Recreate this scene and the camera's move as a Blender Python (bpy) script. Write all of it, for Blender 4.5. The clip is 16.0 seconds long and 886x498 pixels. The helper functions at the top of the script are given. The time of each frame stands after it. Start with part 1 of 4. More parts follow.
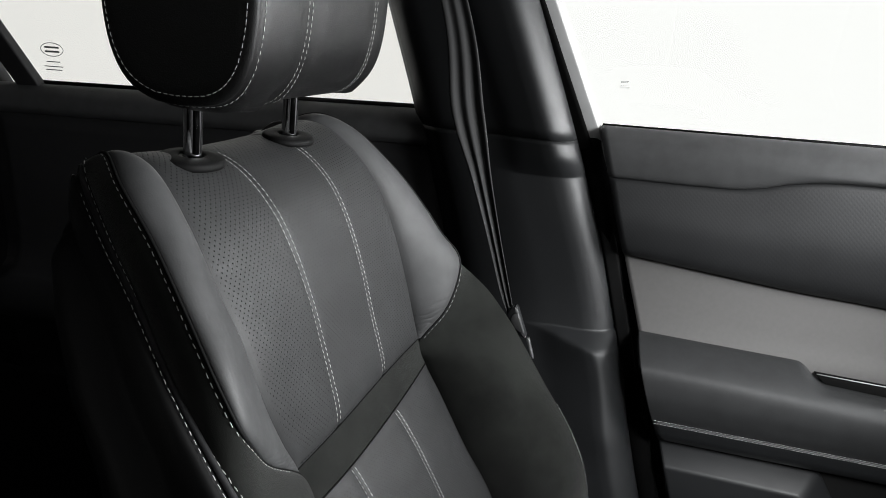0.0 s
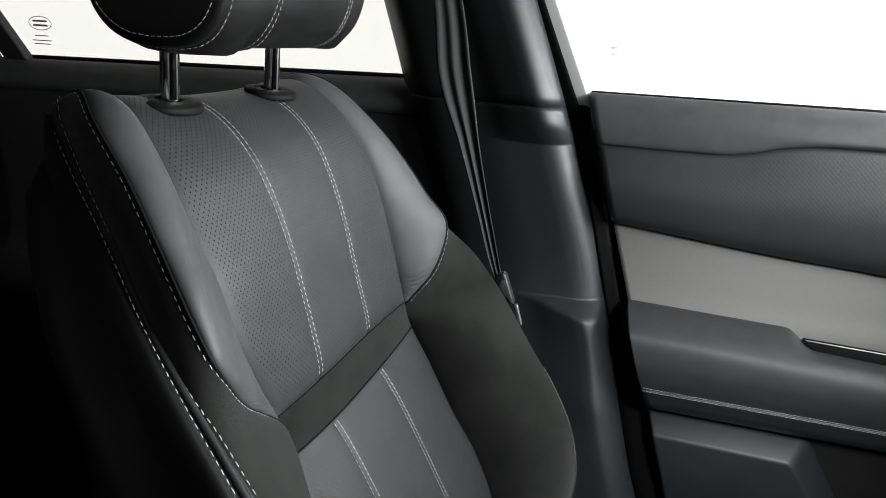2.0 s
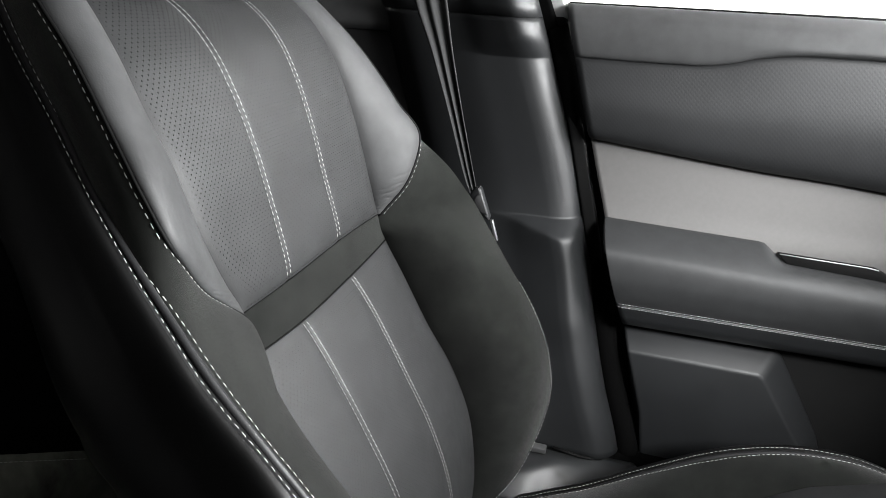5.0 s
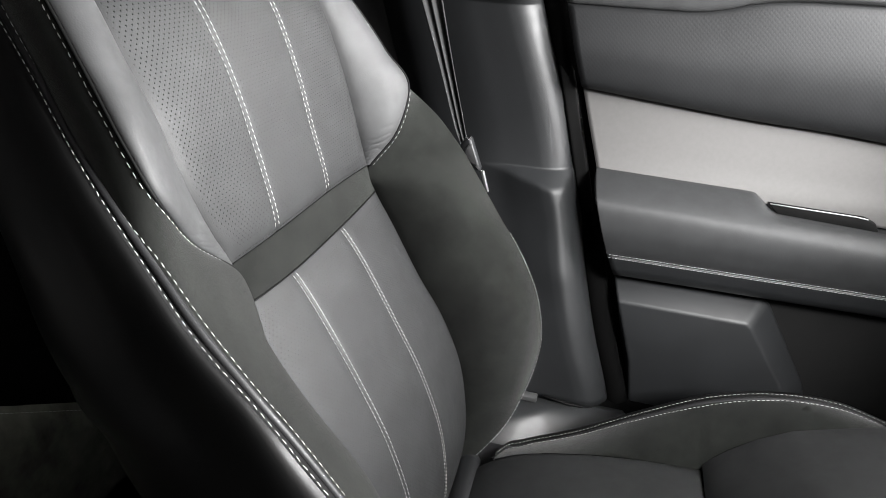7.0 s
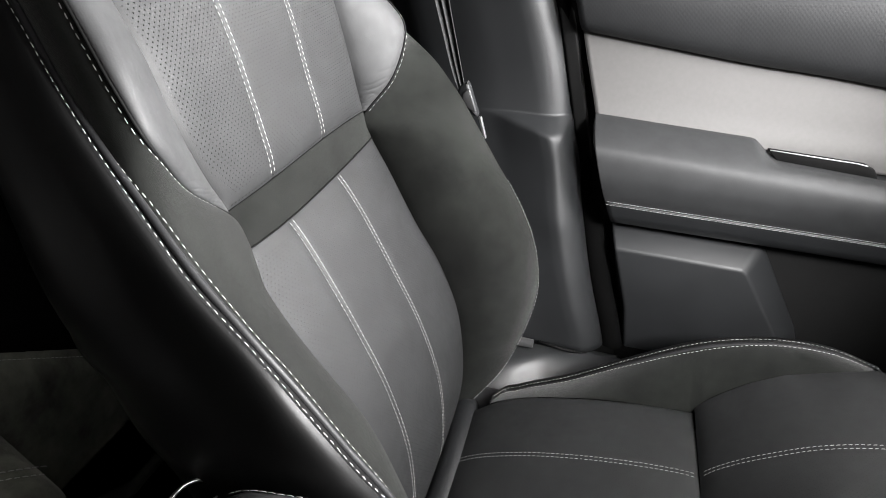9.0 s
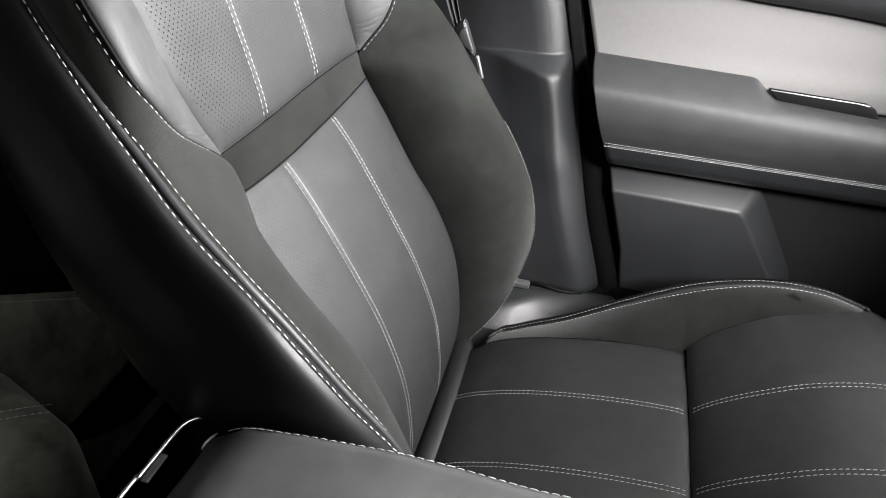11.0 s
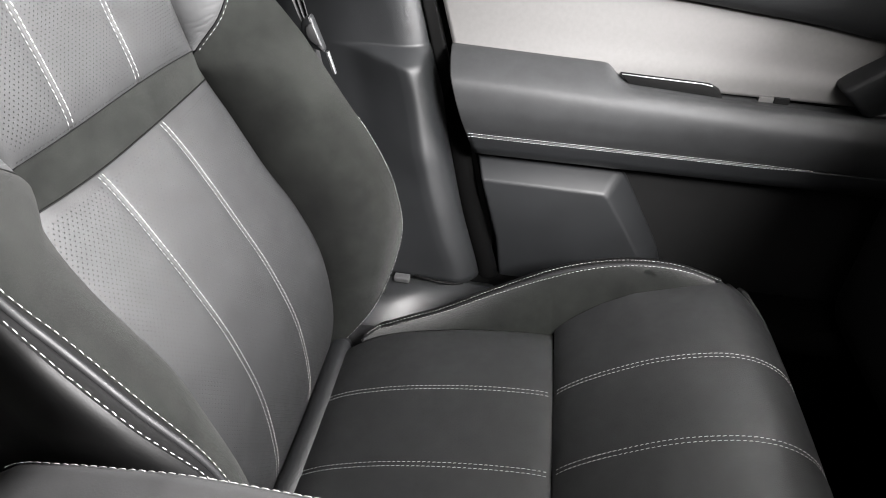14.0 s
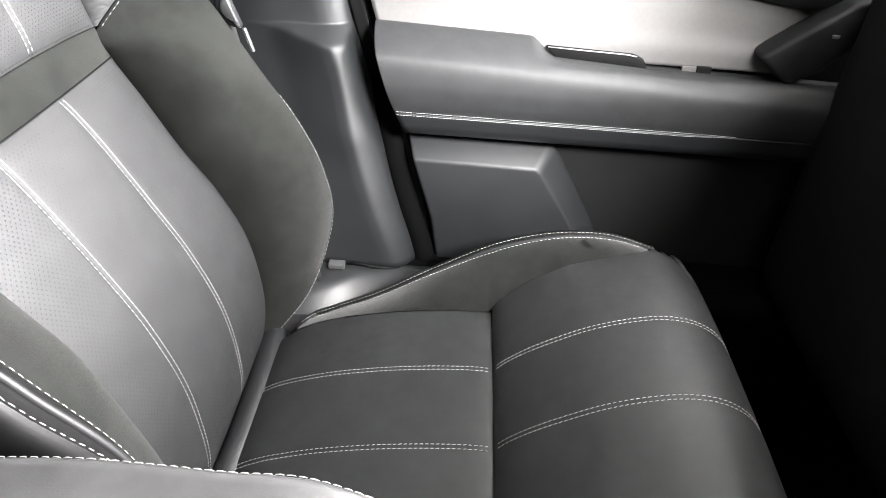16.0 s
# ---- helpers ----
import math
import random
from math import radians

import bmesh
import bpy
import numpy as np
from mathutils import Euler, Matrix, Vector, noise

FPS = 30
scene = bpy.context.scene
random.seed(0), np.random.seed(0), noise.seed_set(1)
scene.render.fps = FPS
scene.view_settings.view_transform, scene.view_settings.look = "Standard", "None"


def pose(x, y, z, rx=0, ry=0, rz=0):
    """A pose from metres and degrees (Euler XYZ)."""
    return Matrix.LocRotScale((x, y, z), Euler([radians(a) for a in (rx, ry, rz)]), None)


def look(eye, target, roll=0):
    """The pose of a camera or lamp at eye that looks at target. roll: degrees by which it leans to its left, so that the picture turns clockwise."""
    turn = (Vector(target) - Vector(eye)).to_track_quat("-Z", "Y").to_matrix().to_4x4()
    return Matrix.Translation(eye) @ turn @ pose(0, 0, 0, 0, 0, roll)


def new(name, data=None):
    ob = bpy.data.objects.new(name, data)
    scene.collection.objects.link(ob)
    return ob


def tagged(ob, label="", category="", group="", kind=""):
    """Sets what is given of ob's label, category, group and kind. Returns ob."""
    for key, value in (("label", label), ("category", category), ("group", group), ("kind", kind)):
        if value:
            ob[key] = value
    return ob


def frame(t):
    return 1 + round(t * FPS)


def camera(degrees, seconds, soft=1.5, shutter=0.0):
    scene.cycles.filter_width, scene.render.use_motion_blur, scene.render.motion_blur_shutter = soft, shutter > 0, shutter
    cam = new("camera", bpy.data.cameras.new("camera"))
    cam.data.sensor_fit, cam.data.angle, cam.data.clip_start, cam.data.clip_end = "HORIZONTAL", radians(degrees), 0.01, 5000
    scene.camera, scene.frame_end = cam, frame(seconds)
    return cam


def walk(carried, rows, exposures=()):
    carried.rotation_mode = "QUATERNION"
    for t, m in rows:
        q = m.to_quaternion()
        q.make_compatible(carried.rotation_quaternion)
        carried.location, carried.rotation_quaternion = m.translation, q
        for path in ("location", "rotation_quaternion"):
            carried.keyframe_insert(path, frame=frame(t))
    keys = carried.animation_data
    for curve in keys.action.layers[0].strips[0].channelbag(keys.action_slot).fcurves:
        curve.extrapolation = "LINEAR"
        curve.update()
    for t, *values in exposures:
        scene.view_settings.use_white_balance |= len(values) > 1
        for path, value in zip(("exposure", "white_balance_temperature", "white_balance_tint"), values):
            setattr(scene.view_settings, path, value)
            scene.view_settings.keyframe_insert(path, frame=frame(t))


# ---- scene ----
cam = camera(66.3, 16.0, 0.9)
METRES, EYE, TILT, LEAN, TURN = 0.21, 1.0, -17.2, -2.9, 17.3
ROWS = [
    (0.0, 0.0, 0.0, 0.0, 0.0, 0.0, -0.0),
    (0.5, 0.0136, 0.0014, -0.0379, 0.01, -0.09, 0.01),
    (1.0, 0.0311, 0.0068, -0.0793, -0.02, -0.2, 0.01),
    (1.5, 0.0491, 0.0104, -0.124, -0.02, -0.3, 0.04),
    (2.0, 0.0657, 0.0133, -0.1689, -0.07, -0.38, 0.12),
    (2.5, 0.0739, 0.0191, -0.2112, -0.12, -0.64, 0.16),
    (3.0, 0.0888, 0.0303, -0.2577, -0.32, -1.2, 0.22),
    (3.5, 0.1101, 0.0322, -0.2956, -0.5, -1.97, 0.3),
    (4.0, 0.1233, 0.0323, -0.3282, -0.66, -2.84, 0.38),
    (6.5, 0.1513, 0.0509, -0.3742, -1.66, -7.55, 0.78),
    (7.0, 0.1564, 0.0478, -0.378, -1.66, -8.55, 0.84),
    (7.5, 0.1564, 0.0487, -0.3801, -1.69, -9.63, 0.86),
    (8.0, 0.1568, 0.0522, -0.3815, -1.79, -10.74, 0.84),
    (8.5, 0.1579, 0.0513, -0.3821, -1.85, -11.82, 0.85),
    (9.0, 0.1584, 0.0525, -0.3834, -1.87, -12.93, 0.89),
    (11.5, 0.1949, 0.0417, -0.3657, -1.99, -18.53, 0.87),
    (12.0, 0.2813, 0.0311, -0.3457, -2.22, -18.67, 0.79),
    (12.5, 0.4103, 0.026, -0.3474, -2.88, -18.67, 0.88),
    (13.0, 0.4931, 0.033, -0.3506, -4.24, -18.73, 1.51),
    (13.5, 0.5378, 0.0434, -0.359, -6.37, -18.8, 2.22),
    (14.0, 0.5524, 0.0507, -0.3692, -8.54, -18.87, 2.71),
    (14.5, 0.5687, 0.0479, -0.3786, -10.31, -18.97, 3.08),
    (15.0, 0.5894, 0.054, -0.4058, -11.71, -19.07, 3.38),
    (15.5, 0.6071, 0.0687, -0.461, -12.91, -19.13, 3.55),
    (16.0, 0.617, 0.0804, -0.5028, -13.8, -19.28, 3.75),
]
EXPOSURES = [(0.0, -0.55, 6380, 9), (2.0, -0.30, 6380, 9), (3.0, -0.12, 6400, 9), (4.0, 0.05, 6400, 9), (6.5, 0.65, 6500, 10), (9.0, 0.85, 6530, 11), (12.5, 1.05, 6560, 12), (14.0, 1.2, 6560, 12), (15.0, 1.7, 6560, 12), (16.0, 1.9, 6560, 12)]
walk(cam, [(t, pose(0, 0, EYE, TILT, LEAN, TURN) @ pose(METRES * x, METRES * y, METRES * z, 90 + pitch, roll, yaw)) for t, x, y, z, yaw, pitch, roll in ROWS], EXPOSURES)

# ---- light: a white hall outside, seen and entering through the car's windows ----
world = bpy.data.worlds.new("white_hall")
scene.world = world
world.use_nodes = True
world.node_tree.nodes["Background"].inputs["Color"].default_value = (1.0, 0.985, 0.955, 1)
world.node_tree.nodes["Background"].inputs["Strength"].default_value = 1.6


def window_light(name, eye, target, sx, sy, watts, colour=(1, 1, 1), spread=180.0):
    lamp = bpy.data.lights.new(name, "AREA")
    lamp.shape, lamp.size, lamp.size_y, lamp.energy, lamp.color = "RECTANGLE", sx, sy, watts, colour
    lamp.spread = math.radians(spread)
    ob = new(name, lamp)
    ob.matrix_world = look(eye, target)
    return ob


window_light("windscreen_daylight", (0.86, 0.56, 1.03), (-0.15, 0.46, 0.68), 0.62, 0.22, 35.0)
window_light("passenger_window_daylight", (0.70, 0.96, 1.00), (-0.20, 0.45, 0.70), 0.42, 0.16, 6.2)
# added narrow fill beam that brightens the door and its speaker cover
window_light("door_fill_light", (0.63, -0.14, 1.24), (0.13, 0.88, 0.50), 0.24, 0.20, 1.15, spread=32.0)

# ---- materials ----


class Nodes:
    """Short-hand for a material's nodes."""

    def __init__(self, name):
        self.mat = bpy.data.materials.new(name)
        self.mat.use_nodes = True
        self.tree = self.mat.node_tree
        self.bsdf = self.tree.nodes["Principled BSDF"]

    def add(self, kind, **values):
        node = self.tree.nodes.new(kind)
        for key, value in values.items():
            if key == "op":
                node.operation = value
            elif key == "kind":
                node.data_type = value
            elif key == "name":
                node.attribute_name = value
            else:
                node.inputs[key].default_value = value
        return node

    def join(self, a, b):
        self.tree.links.new(a, b)

    def math(self, op, a, b=None, c=None):
        node = self.tree.nodes.new("ShaderNodeMath")
        node.operation = op
        for socket, value in zip(node.inputs, (a, b, c)):
            if value is None:
                continue
            if isinstance(value, (int, float)):
                socket.default_value = value
            else:
                self.join(value, socket)
        return node.outputs[0]

    def noise(self, scale, detail=3.0, rough=0.55, where=None):
        node = self.add("ShaderNodeTexNoise", Scale=scale, Detail=detail, Roughness=rough)
        self.join(where or self.place(), node.inputs["Vector"])
        return node.outputs["Fac"]

    def place(self):
        return self.add("ShaderNodeTexCoord").outputs["Object"]

    def uv(self):
        return self.add("ShaderNodeTexCoord").outputs["UV"]

    def ramp(self, fac, low, high, a=0.3, b=0.7):
        node = self.tree.nodes.new("ShaderNodeValToRGB")
        node.color_ramp.elements[0].position, node.color_ramp.elements[1].position = a, b
        node.color_ramp.elements[0].color, node.color_ramp.elements[1].color = (*low, 1), (*high, 1)
        self.join(fac, node.inputs[0])
        return node.outputs[0]

    def mix(self, fac, a, b):
        node = self.tree.nodes.new("ShaderNodeMix")
        node.data_type = "RGBA"
        self.join(fac, node.inputs["Factor"])
        for socket, value in ((node.inputs["A"], a), (node.inputs["B"], b)):
            if isinstance(value, tuple):
                socket.default_value = (*value, 1)
            else:
                self.join(value, socket)
        return node.outputs["Result"]

    def bump(self, height, strength, distance, under=None):
        node = self.add("ShaderNodeBump", Strength=strength, Distance=distance)
        self.join(height, node.inputs["Height"])
        if under:
            self.join(under, node.inputs["Normal"])
        return node.outputs["Normal"]

    def set(self, **values):
        for key, value in values.items():
            socket = self.bsdf.inputs[key.replace("_", " ")]
            if isinstance(value, bpy.types.NodeSocket):
                self.join(value, socket)
            elif isinstance(value, tuple):
                socket.default_value = (*value, 1)
            else:
                socket.default_value = value
        return self.mat


def leather(name, colour, rough=0.42, grain=1.0, perforated=False, spec=0.5):
    n = Nodes(name)
    where = n.place()
    cells = n.add("ShaderNodeTexVoronoi", Scale=900.0)
    n.join(where, cells.inputs["Vector"])
    soft = n.noise(38.0, 3.0, where=where)
    fine = n.noise(1500.0, 2.0, where=where)
    low = tuple(c * 0.85 for c in colour)
    high = tuple(c * 1.15 for c in colour)
    base = n.ramp(soft, low, high)
    height = n.math("ADD", n.math("MULTIPLY", cells.outputs["Distance"], 0.7), n.math("MULTIPLY", fine, 0.3))
    normal = n.bump(height, 0.28 * grain, 0.0004)
    normal = n.bump(soft, 0.12 * grain, 0.002, normal)
    shine = n.math("MULTIPLY_ADD", n.noise(120.0, 3.0, where=where), 0.14, rough - 0.07)
    if perforated:
        uv = n.add("ShaderNodeSeparateXYZ")
        n.join(n.uv(), uv.inputs[0])
        dots = []
        for shift in (0.0, 0.5):
            fx = n.math("SUBTRACT", n.math("FRACT", n.math("MULTIPLY_ADD", uv.outputs[0], 1 / 0.0047, shift)), 0.5)
            fy = n.math("SUBTRACT", n.math("FRACT", n.math("MULTIPLY_ADD", uv.outputs[1], 1 / 0.0055, shift)), 0.5)
            dx, dy = n.math("MULTIPLY", fx, 4.7), n.math("MULTIPLY", fy, 5.5)
            dots.append(n.math("SQRT", n.math("ADD", n.math("MULTIPLY", dx, dx), n.math("MULTIPLY", dy, dy))))
        reach = n.math("MINIMUM", dots[0], dots[1])
        hole = n.tree.nodes.new("ShaderNodeMapRange")
        hole.interpolation_type = "SMOOTHSTEP"
        hole.inputs["From Min"].default_value, hole.inputs["From Max"].default_value = 0.68, 0.42
        n.join(reach, hole.inputs["Value"])
        field = n.add("ShaderNodeAttribute", name="perforated")
        mask = n.math("MULTIPLY", hole.outputs[0], field.outputs["Fac"])
        base = n.mix(mask, base, tuple(c * 0.22 for c in colour))
        shine = n.math("MAXIMUM", shine, mask)
        normal = n.bump(n.math("SUBTRACT", 1.0, mask), 0.6, 0.0006, normal)
        n.set(Specular_IOR_Level=n.math("MULTIPLY_ADD", mask, -spec, spec))
    else:
        n.set(Specular_IOR_Level=spec)
    return n.set(Base_Color=base, Roughness=shine, Normal=normal)


def suede(name, colour):
    n = Nodes(name)
    where = n.place()
    nap = n.math("MULTIPLY_ADD", n.noise(11.0, 3.0, 0.6, where), 0.6, n.math("MULTIPLY", n.noise(45.0, 4.0, 0.65, where), 0.4))
    hair = n.noise(2600.0, 2.0, 0.6, where)
    base = n.ramp(nap, tuple(c * 0.50 for c in colour), tuple(c * 1.75 for c in colour), 0.34, 0.66)
    normal = n.bump(hair, 0.5, 0.0005)
    return n.set(Base_Color=base, Roughness=0.95, Specular_IOR_Level=0.12, Sheen_Weight=0.18, Sheen_Roughness=0.45, Normal=normal)


def plastic(name, colour, rough, grain=1.0, spec=0.5):
    n = Nodes(name)
    where = n.place()
    cells = n.add("ShaderNodeTexVoronoi", Scale=1300.0)
    n.join(where, cells.inputs["Vector"])
    worn = n.noise(14.0, 4.0, where=where)
    base = n.ramp(worn, tuple(c * 0.88 for c in colour), tuple(c * 1.12 for c in colour))
    normal = n.bump(cells.outputs["Distance"], 0.22 * grain, 0.0003)
    shine = n.math("MULTIPLY_ADD", n.noise(60.0, 3.0, where=where), 0.12, rough - 0.06)
    return n.set(Base_Color=base, Roughness=shine, Specular_IOR_Level=spec, Normal=normal)


def metal(name, colour, rough, brushed=0.0, metallic=1.0):
    n = Nodes(name)
    where = n.place()
    stretch = n.add("ShaderNodeMapping")
    stretch.inputs["Scale"].default_value = (6.0, 400.0, 400.0) if brushed else (60.0, 60.0, 60.0)
    n.join(where, stretch.inputs["Vector"])
    fine = n.noise(3.0, 3.0, where=stretch.outputs[0])
    base = n.ramp(fine, tuple(c * 0.95 for c in colour), tuple(min(1.0, c * 1.05) for c in colour))
    n.set(Base_Color=base, Metallic=metallic, Roughness=n.math("MULTIPLY_ADD", fine, 0.08, max(rough - 0.04, 0.02)))
    if brushed:
        n.set(Normal=n.bump(fine, brushed, 0.0002))
    return n.mat


def mesh_leather(name, colour):
    """Leather embossed with a fine lozenge grid, for the door's upper pad."""
    n = Nodes(name)
    uv = n.add("ShaderNodeSeparateXYZ")
    n.join(n.uv(), uv.inputs[0])
    a = n.math("ADD", uv.outputs[0], n.math("MULTIPLY", uv.outputs[1], 0.75))
    b = n.math("SUBTRACT", uv.outputs[0], n.math("MULTIPLY", uv.outputs[1], 0.75))
    wave = [n.math("ABSOLUTE", n.math("SINE", n.math("MULTIPLY", v, math.pi / 0.0052))) for v in (a, b)]
    pit = n.math("MULTIPLY", wave[0], wave[1])
    worn = n.noise(20.0)
    base = n.ramp(worn, tuple(c * 0.85 for c in colour), tuple(c * 1.15 for c in colour))
    base = n.mix(n.math("MULTIPLY", pit, 0.12), base, tuple(c * 0.45 for c in colour))
    normal = n.bump(pit, 0.07, 0.0008)
    normal = n.bump(n.noise(1400.0), 0.12, 0.0004, normal)
    return n.set(Base_Color=base, Roughness=0.5, Normal=normal, Specular_IOR_Level=0.45)


def cloth(name, colour, rough=1.0):
    n = Nodes(name)
    where = n.place()
    fuzz = n.noise(900.0, 3.0, where=where)
    base = n.ramp(n.math("MULTIPLY_ADD", n.noise(25.0, where=where), 0.5, n.math("MULTIPLY", fuzz, 0.5)), tuple(c * 0.7 for c in colour), tuple(c * 1.25 for c in colour))
    return n.set(Base_Color=base, Roughness=rough, Specular_IOR_Level=0.1, Normal=n.bump(fuzz, 0.6, 0.001))


def webbing(name, colour):
    n = Nodes(name)
    uv = n.add("ShaderNodeSeparateXYZ")
    n.join(n.uv(), uv.inputs[0])
    rib = n.math("SINE", n.math("MULTIPLY", uv.outputs[1], 2 * math.pi / 0.0052))
    twill = n.math("SINE", n.math("MULTIPLY", n.math("ADD", uv.outputs[0], uv.outputs[1]), 2 * math.pi / 0.0016))
    weave = n.math("ADD", n.math("MULTIPLY", rib, 0.25), n.math("MULTIPLY", twill, 0.4))
    base = n.ramp(n.math("MULTIPLY_ADD", weave, 0.5, 0.5), tuple(c * 0.75 for c in colour), tuple(c * 1.2 for c in colour))
    return n.set(Base_Color=base, Roughness=0.7, Normal=n.bump(weave, 0.25, 0.0003), Specular_IOR_Level=0.25)


# leather base lowered far below the wing's: the flank's shade put into colour
SHADED_BLACK = (0.0042, 0.0042, 0.0043)
M_LEATHER_SHADED = leather("shade_darkened_black_leather", SHADED_BLACK, 0.45, 0.25, False, 0.34)
M_HEAD = leather("grained_black_leather", (0.0042, 0.0042, 0.0043), 0.48, 1.3, False, 0.32)
M_PIPING = leather("black_piping_leather", (0.016, 0.016, 0.017), 0.5, 0.3, False, 0.35)
M_LID = leather("grained_console_leather", (0.054, 0.054, 0.055), 0.48, 0.35)
M_PERF = leather("perforated_black_leather", (0.0200, 0.0205, 0.0210), 0.57, 0.9, True, 0.35)
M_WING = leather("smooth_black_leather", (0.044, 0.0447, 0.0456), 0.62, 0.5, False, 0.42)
M_SUEDE = suede("charcoal_suede", (0.0078, 0.0084, 0.0075))
# base raised well above the seat's suede: light on the bench put into colour
M_BENCH = suede("bench_cloth_paled_for_light", (0.135, 0.140, 0.118))
M_THREAD = cloth("pale_grey_thread", (0.50, 0.50, 0.485), 0.85)
M_TRIM = plastic("soft_black_plastic", (0.0106, 0.0113, 0.0122), 0.50, 1.0, 0.46)
M_DASH = plastic("dull_black_dash", (0.0085, 0.0085, 0.0085), 0.85, 1.0, 0.12)
M_DARK = plastic("matt_black_plastic", (0.012, 0.012, 0.013), 0.6)
M_DOORLEATHER = leather("door_black_leather", (0.0165, 0.0171, 0.0178), 0.60, 0.4, False, 0.44)
M_DOORPAD = mesh_leather("embossed_door_leather", (0.0125, 0.0130, 0.0138))
M_SILVER = metal("satin_silver_trim", (0.104, 0.101, 0.099), 0.66, 0.0, 0.35)
M_CHROME = metal("chrome", (0.85, 0.85, 0.86), 0.06)
M_SATIN = metal("bright_satin_metal", (0.85, 0.85, 0.85), 0.30)
M_GLOSS = plastic("gloss_black", (0.006, 0.006, 0.007), 0.08, 0.0, 0.6)
M_SILL = plastic("smooth_black_sill", (0.024, 0.025, 0.026), 0.32, 0.0)
M_CARPET = cloth("black_carpet", (0.012, 0.012, 0.012))
M_LINER = cloth("black_headlining", (0.020, 0.020, 0.020))
M_BELT = webbing("black_belt_webbing", (0.021, 0.021, 0.0215))
M_RUBBER = plastic("black_rubber", (0.0045, 0.0045, 0.0045), 0.66, 1.0, 0.12)
# for rubber seals, and for shade painted on the bench top and sill
M_SEAL_SHADE = plastic("dull_black_seal_and_shade", (0.0022, 0.0022, 0.0022), 0.95, 0.5, 0.02)
M_INK = plastic("dark_window_print", (0.12, 0.12, 0.12), 0.7)
M_FAINT = plastic("faint_window_print", (0.42, 0.42, 0.42), 0.7)
M_GREY = plastic("grey_plastic", (0.16, 0.16, 0.17), 0.4)

M_FRAME = plastic("light_grey_plastic", (0.42, 0.42, 0.42), 0.45)

n = Nodes("window_glass")
M_GLASS = n.set(Base_Color=(0.97, 0.98, 0.97), Roughness=0.0, IOR=1.45, Transmission_Weight=1.0)
n = Nodes("tinted_window_glass")
M_TINTED = n.set(Base_Color=(0.80, 0.795, 0.77), Roughness=0.0, IOR=1.45, Transmission_Weight=1.0)
# ---- mesh helpers ----
YC = 0.487  # the seat's middle, across the car


def mesh_object(name, verts, faces, material, parent=None, label="", smooth=True, uv=None, perforated=None):
    me = bpy.data.meshes.new(name)
    me.from_pydata([tuple(float(c) for c in v) for v in verts], [], [tuple(int(i) for i in f) for f in faces])
    me.materials.append(material)
    if smooth:
        me.polygons.foreach_set("use_smooth", [True] * len(me.polygons))
    if uv is not None:
        layer = me.uv_layers.new(name="UVMap")
        loops = np.empty(len(me.loops), dtype=np.int32)
        me.loops.foreach_get("vertex_index", loops)
        layer.data.foreach_set("uv", np.asarray(uv, dtype=np.float32)[loops].ravel())
    if perforated is not None:
        field = me.attributes.new("perforated", "FLOAT", "POINT")
        field.data.foreach_set("value", np.asarray(perforated, dtype=np.float32).ravel())
    me.update()
    ob = new(name, me)
    if parent:
        ob.parent = parent
    if label:
        tagged(ob, label)
    return ob


def part(name, bm, material, parent, label="", smooth=True):
    """Links a bmesh as one mesh object under a thing or a part."""
    me = bpy.data.meshes.new(name)
    bm.to_mesh(me)
    bm.free()
    me.materials.append(material)
    if smooth:
        me.polygons.foreach_set("use_smooth", [True] * len(me.polygons))
    ob = new(name, me)
    if parent:
        ob.parent = parent
    if label:
        tagged(ob, label)
    return ob


def thing(name, label, category, group="", kind=""):
    return tagged(new(name), label, category, group, kind)


def curve(ts, points):
    """A smooth curve through points at the parameters ts (Hermite)."""
    ts, pts = np.asarray(ts, float), np.asarray(points, float)
    if pts.ndim == 1:
        pts = pts[:, None]
    slopes = np.gradient(pts, ts, axis=0)

    def at(t):
        t = np.clip(np.asarray(t, float), ts[0], ts[-1])
        i = np.clip(np.searchsorted(ts, t, side="right") - 1, 0, len(ts) - 2)
        h = ts[i + 1] - ts[i]
        u = ((t - ts[i]) / h)[..., None]
        h = h[..., None]
        out = (2 * u**3 - 3 * u**2 + 1) * pts[i] + (u**3 - 2 * u**2 + u) * h * slopes[i] + (3 * u**2 - 2 * u**3) * pts[i + 1] + (u**3 - u**2) * h * slopes[i + 1]
        return out[..., 0] if out.shape[-1] == 1 else out

    return at


def normals_of(P, flip=False):
    n = np.cross(np.gradient(P, axis=0), np.gradient(P, axis=1))
    n /= np.linalg.norm(n, axis=-1, keepdims=True) + 1e-12
    return -n if flip else n


def lengths(P, axis):
    d = np.linalg.norm(np.diff(P, axis=axis), axis=-1)
    pad = [(0, 0), (0, 0)]
    pad[axis] = (1, 0)
    return np.pad(np.cumsum(d, axis=axis), pad)


def grid_faces(na, nb, flip=False, wrap=False):
    out = []
    for i in range(na - 1):
        for j in range(nb if wrap else nb - 1):
            k = (j + 1) % nb
            f = (i * nb + j, i * nb + k, (i + 1) * nb + k, (i + 1) * nb + j)
            out.append(f[::-1] if not flip else f)
    return out


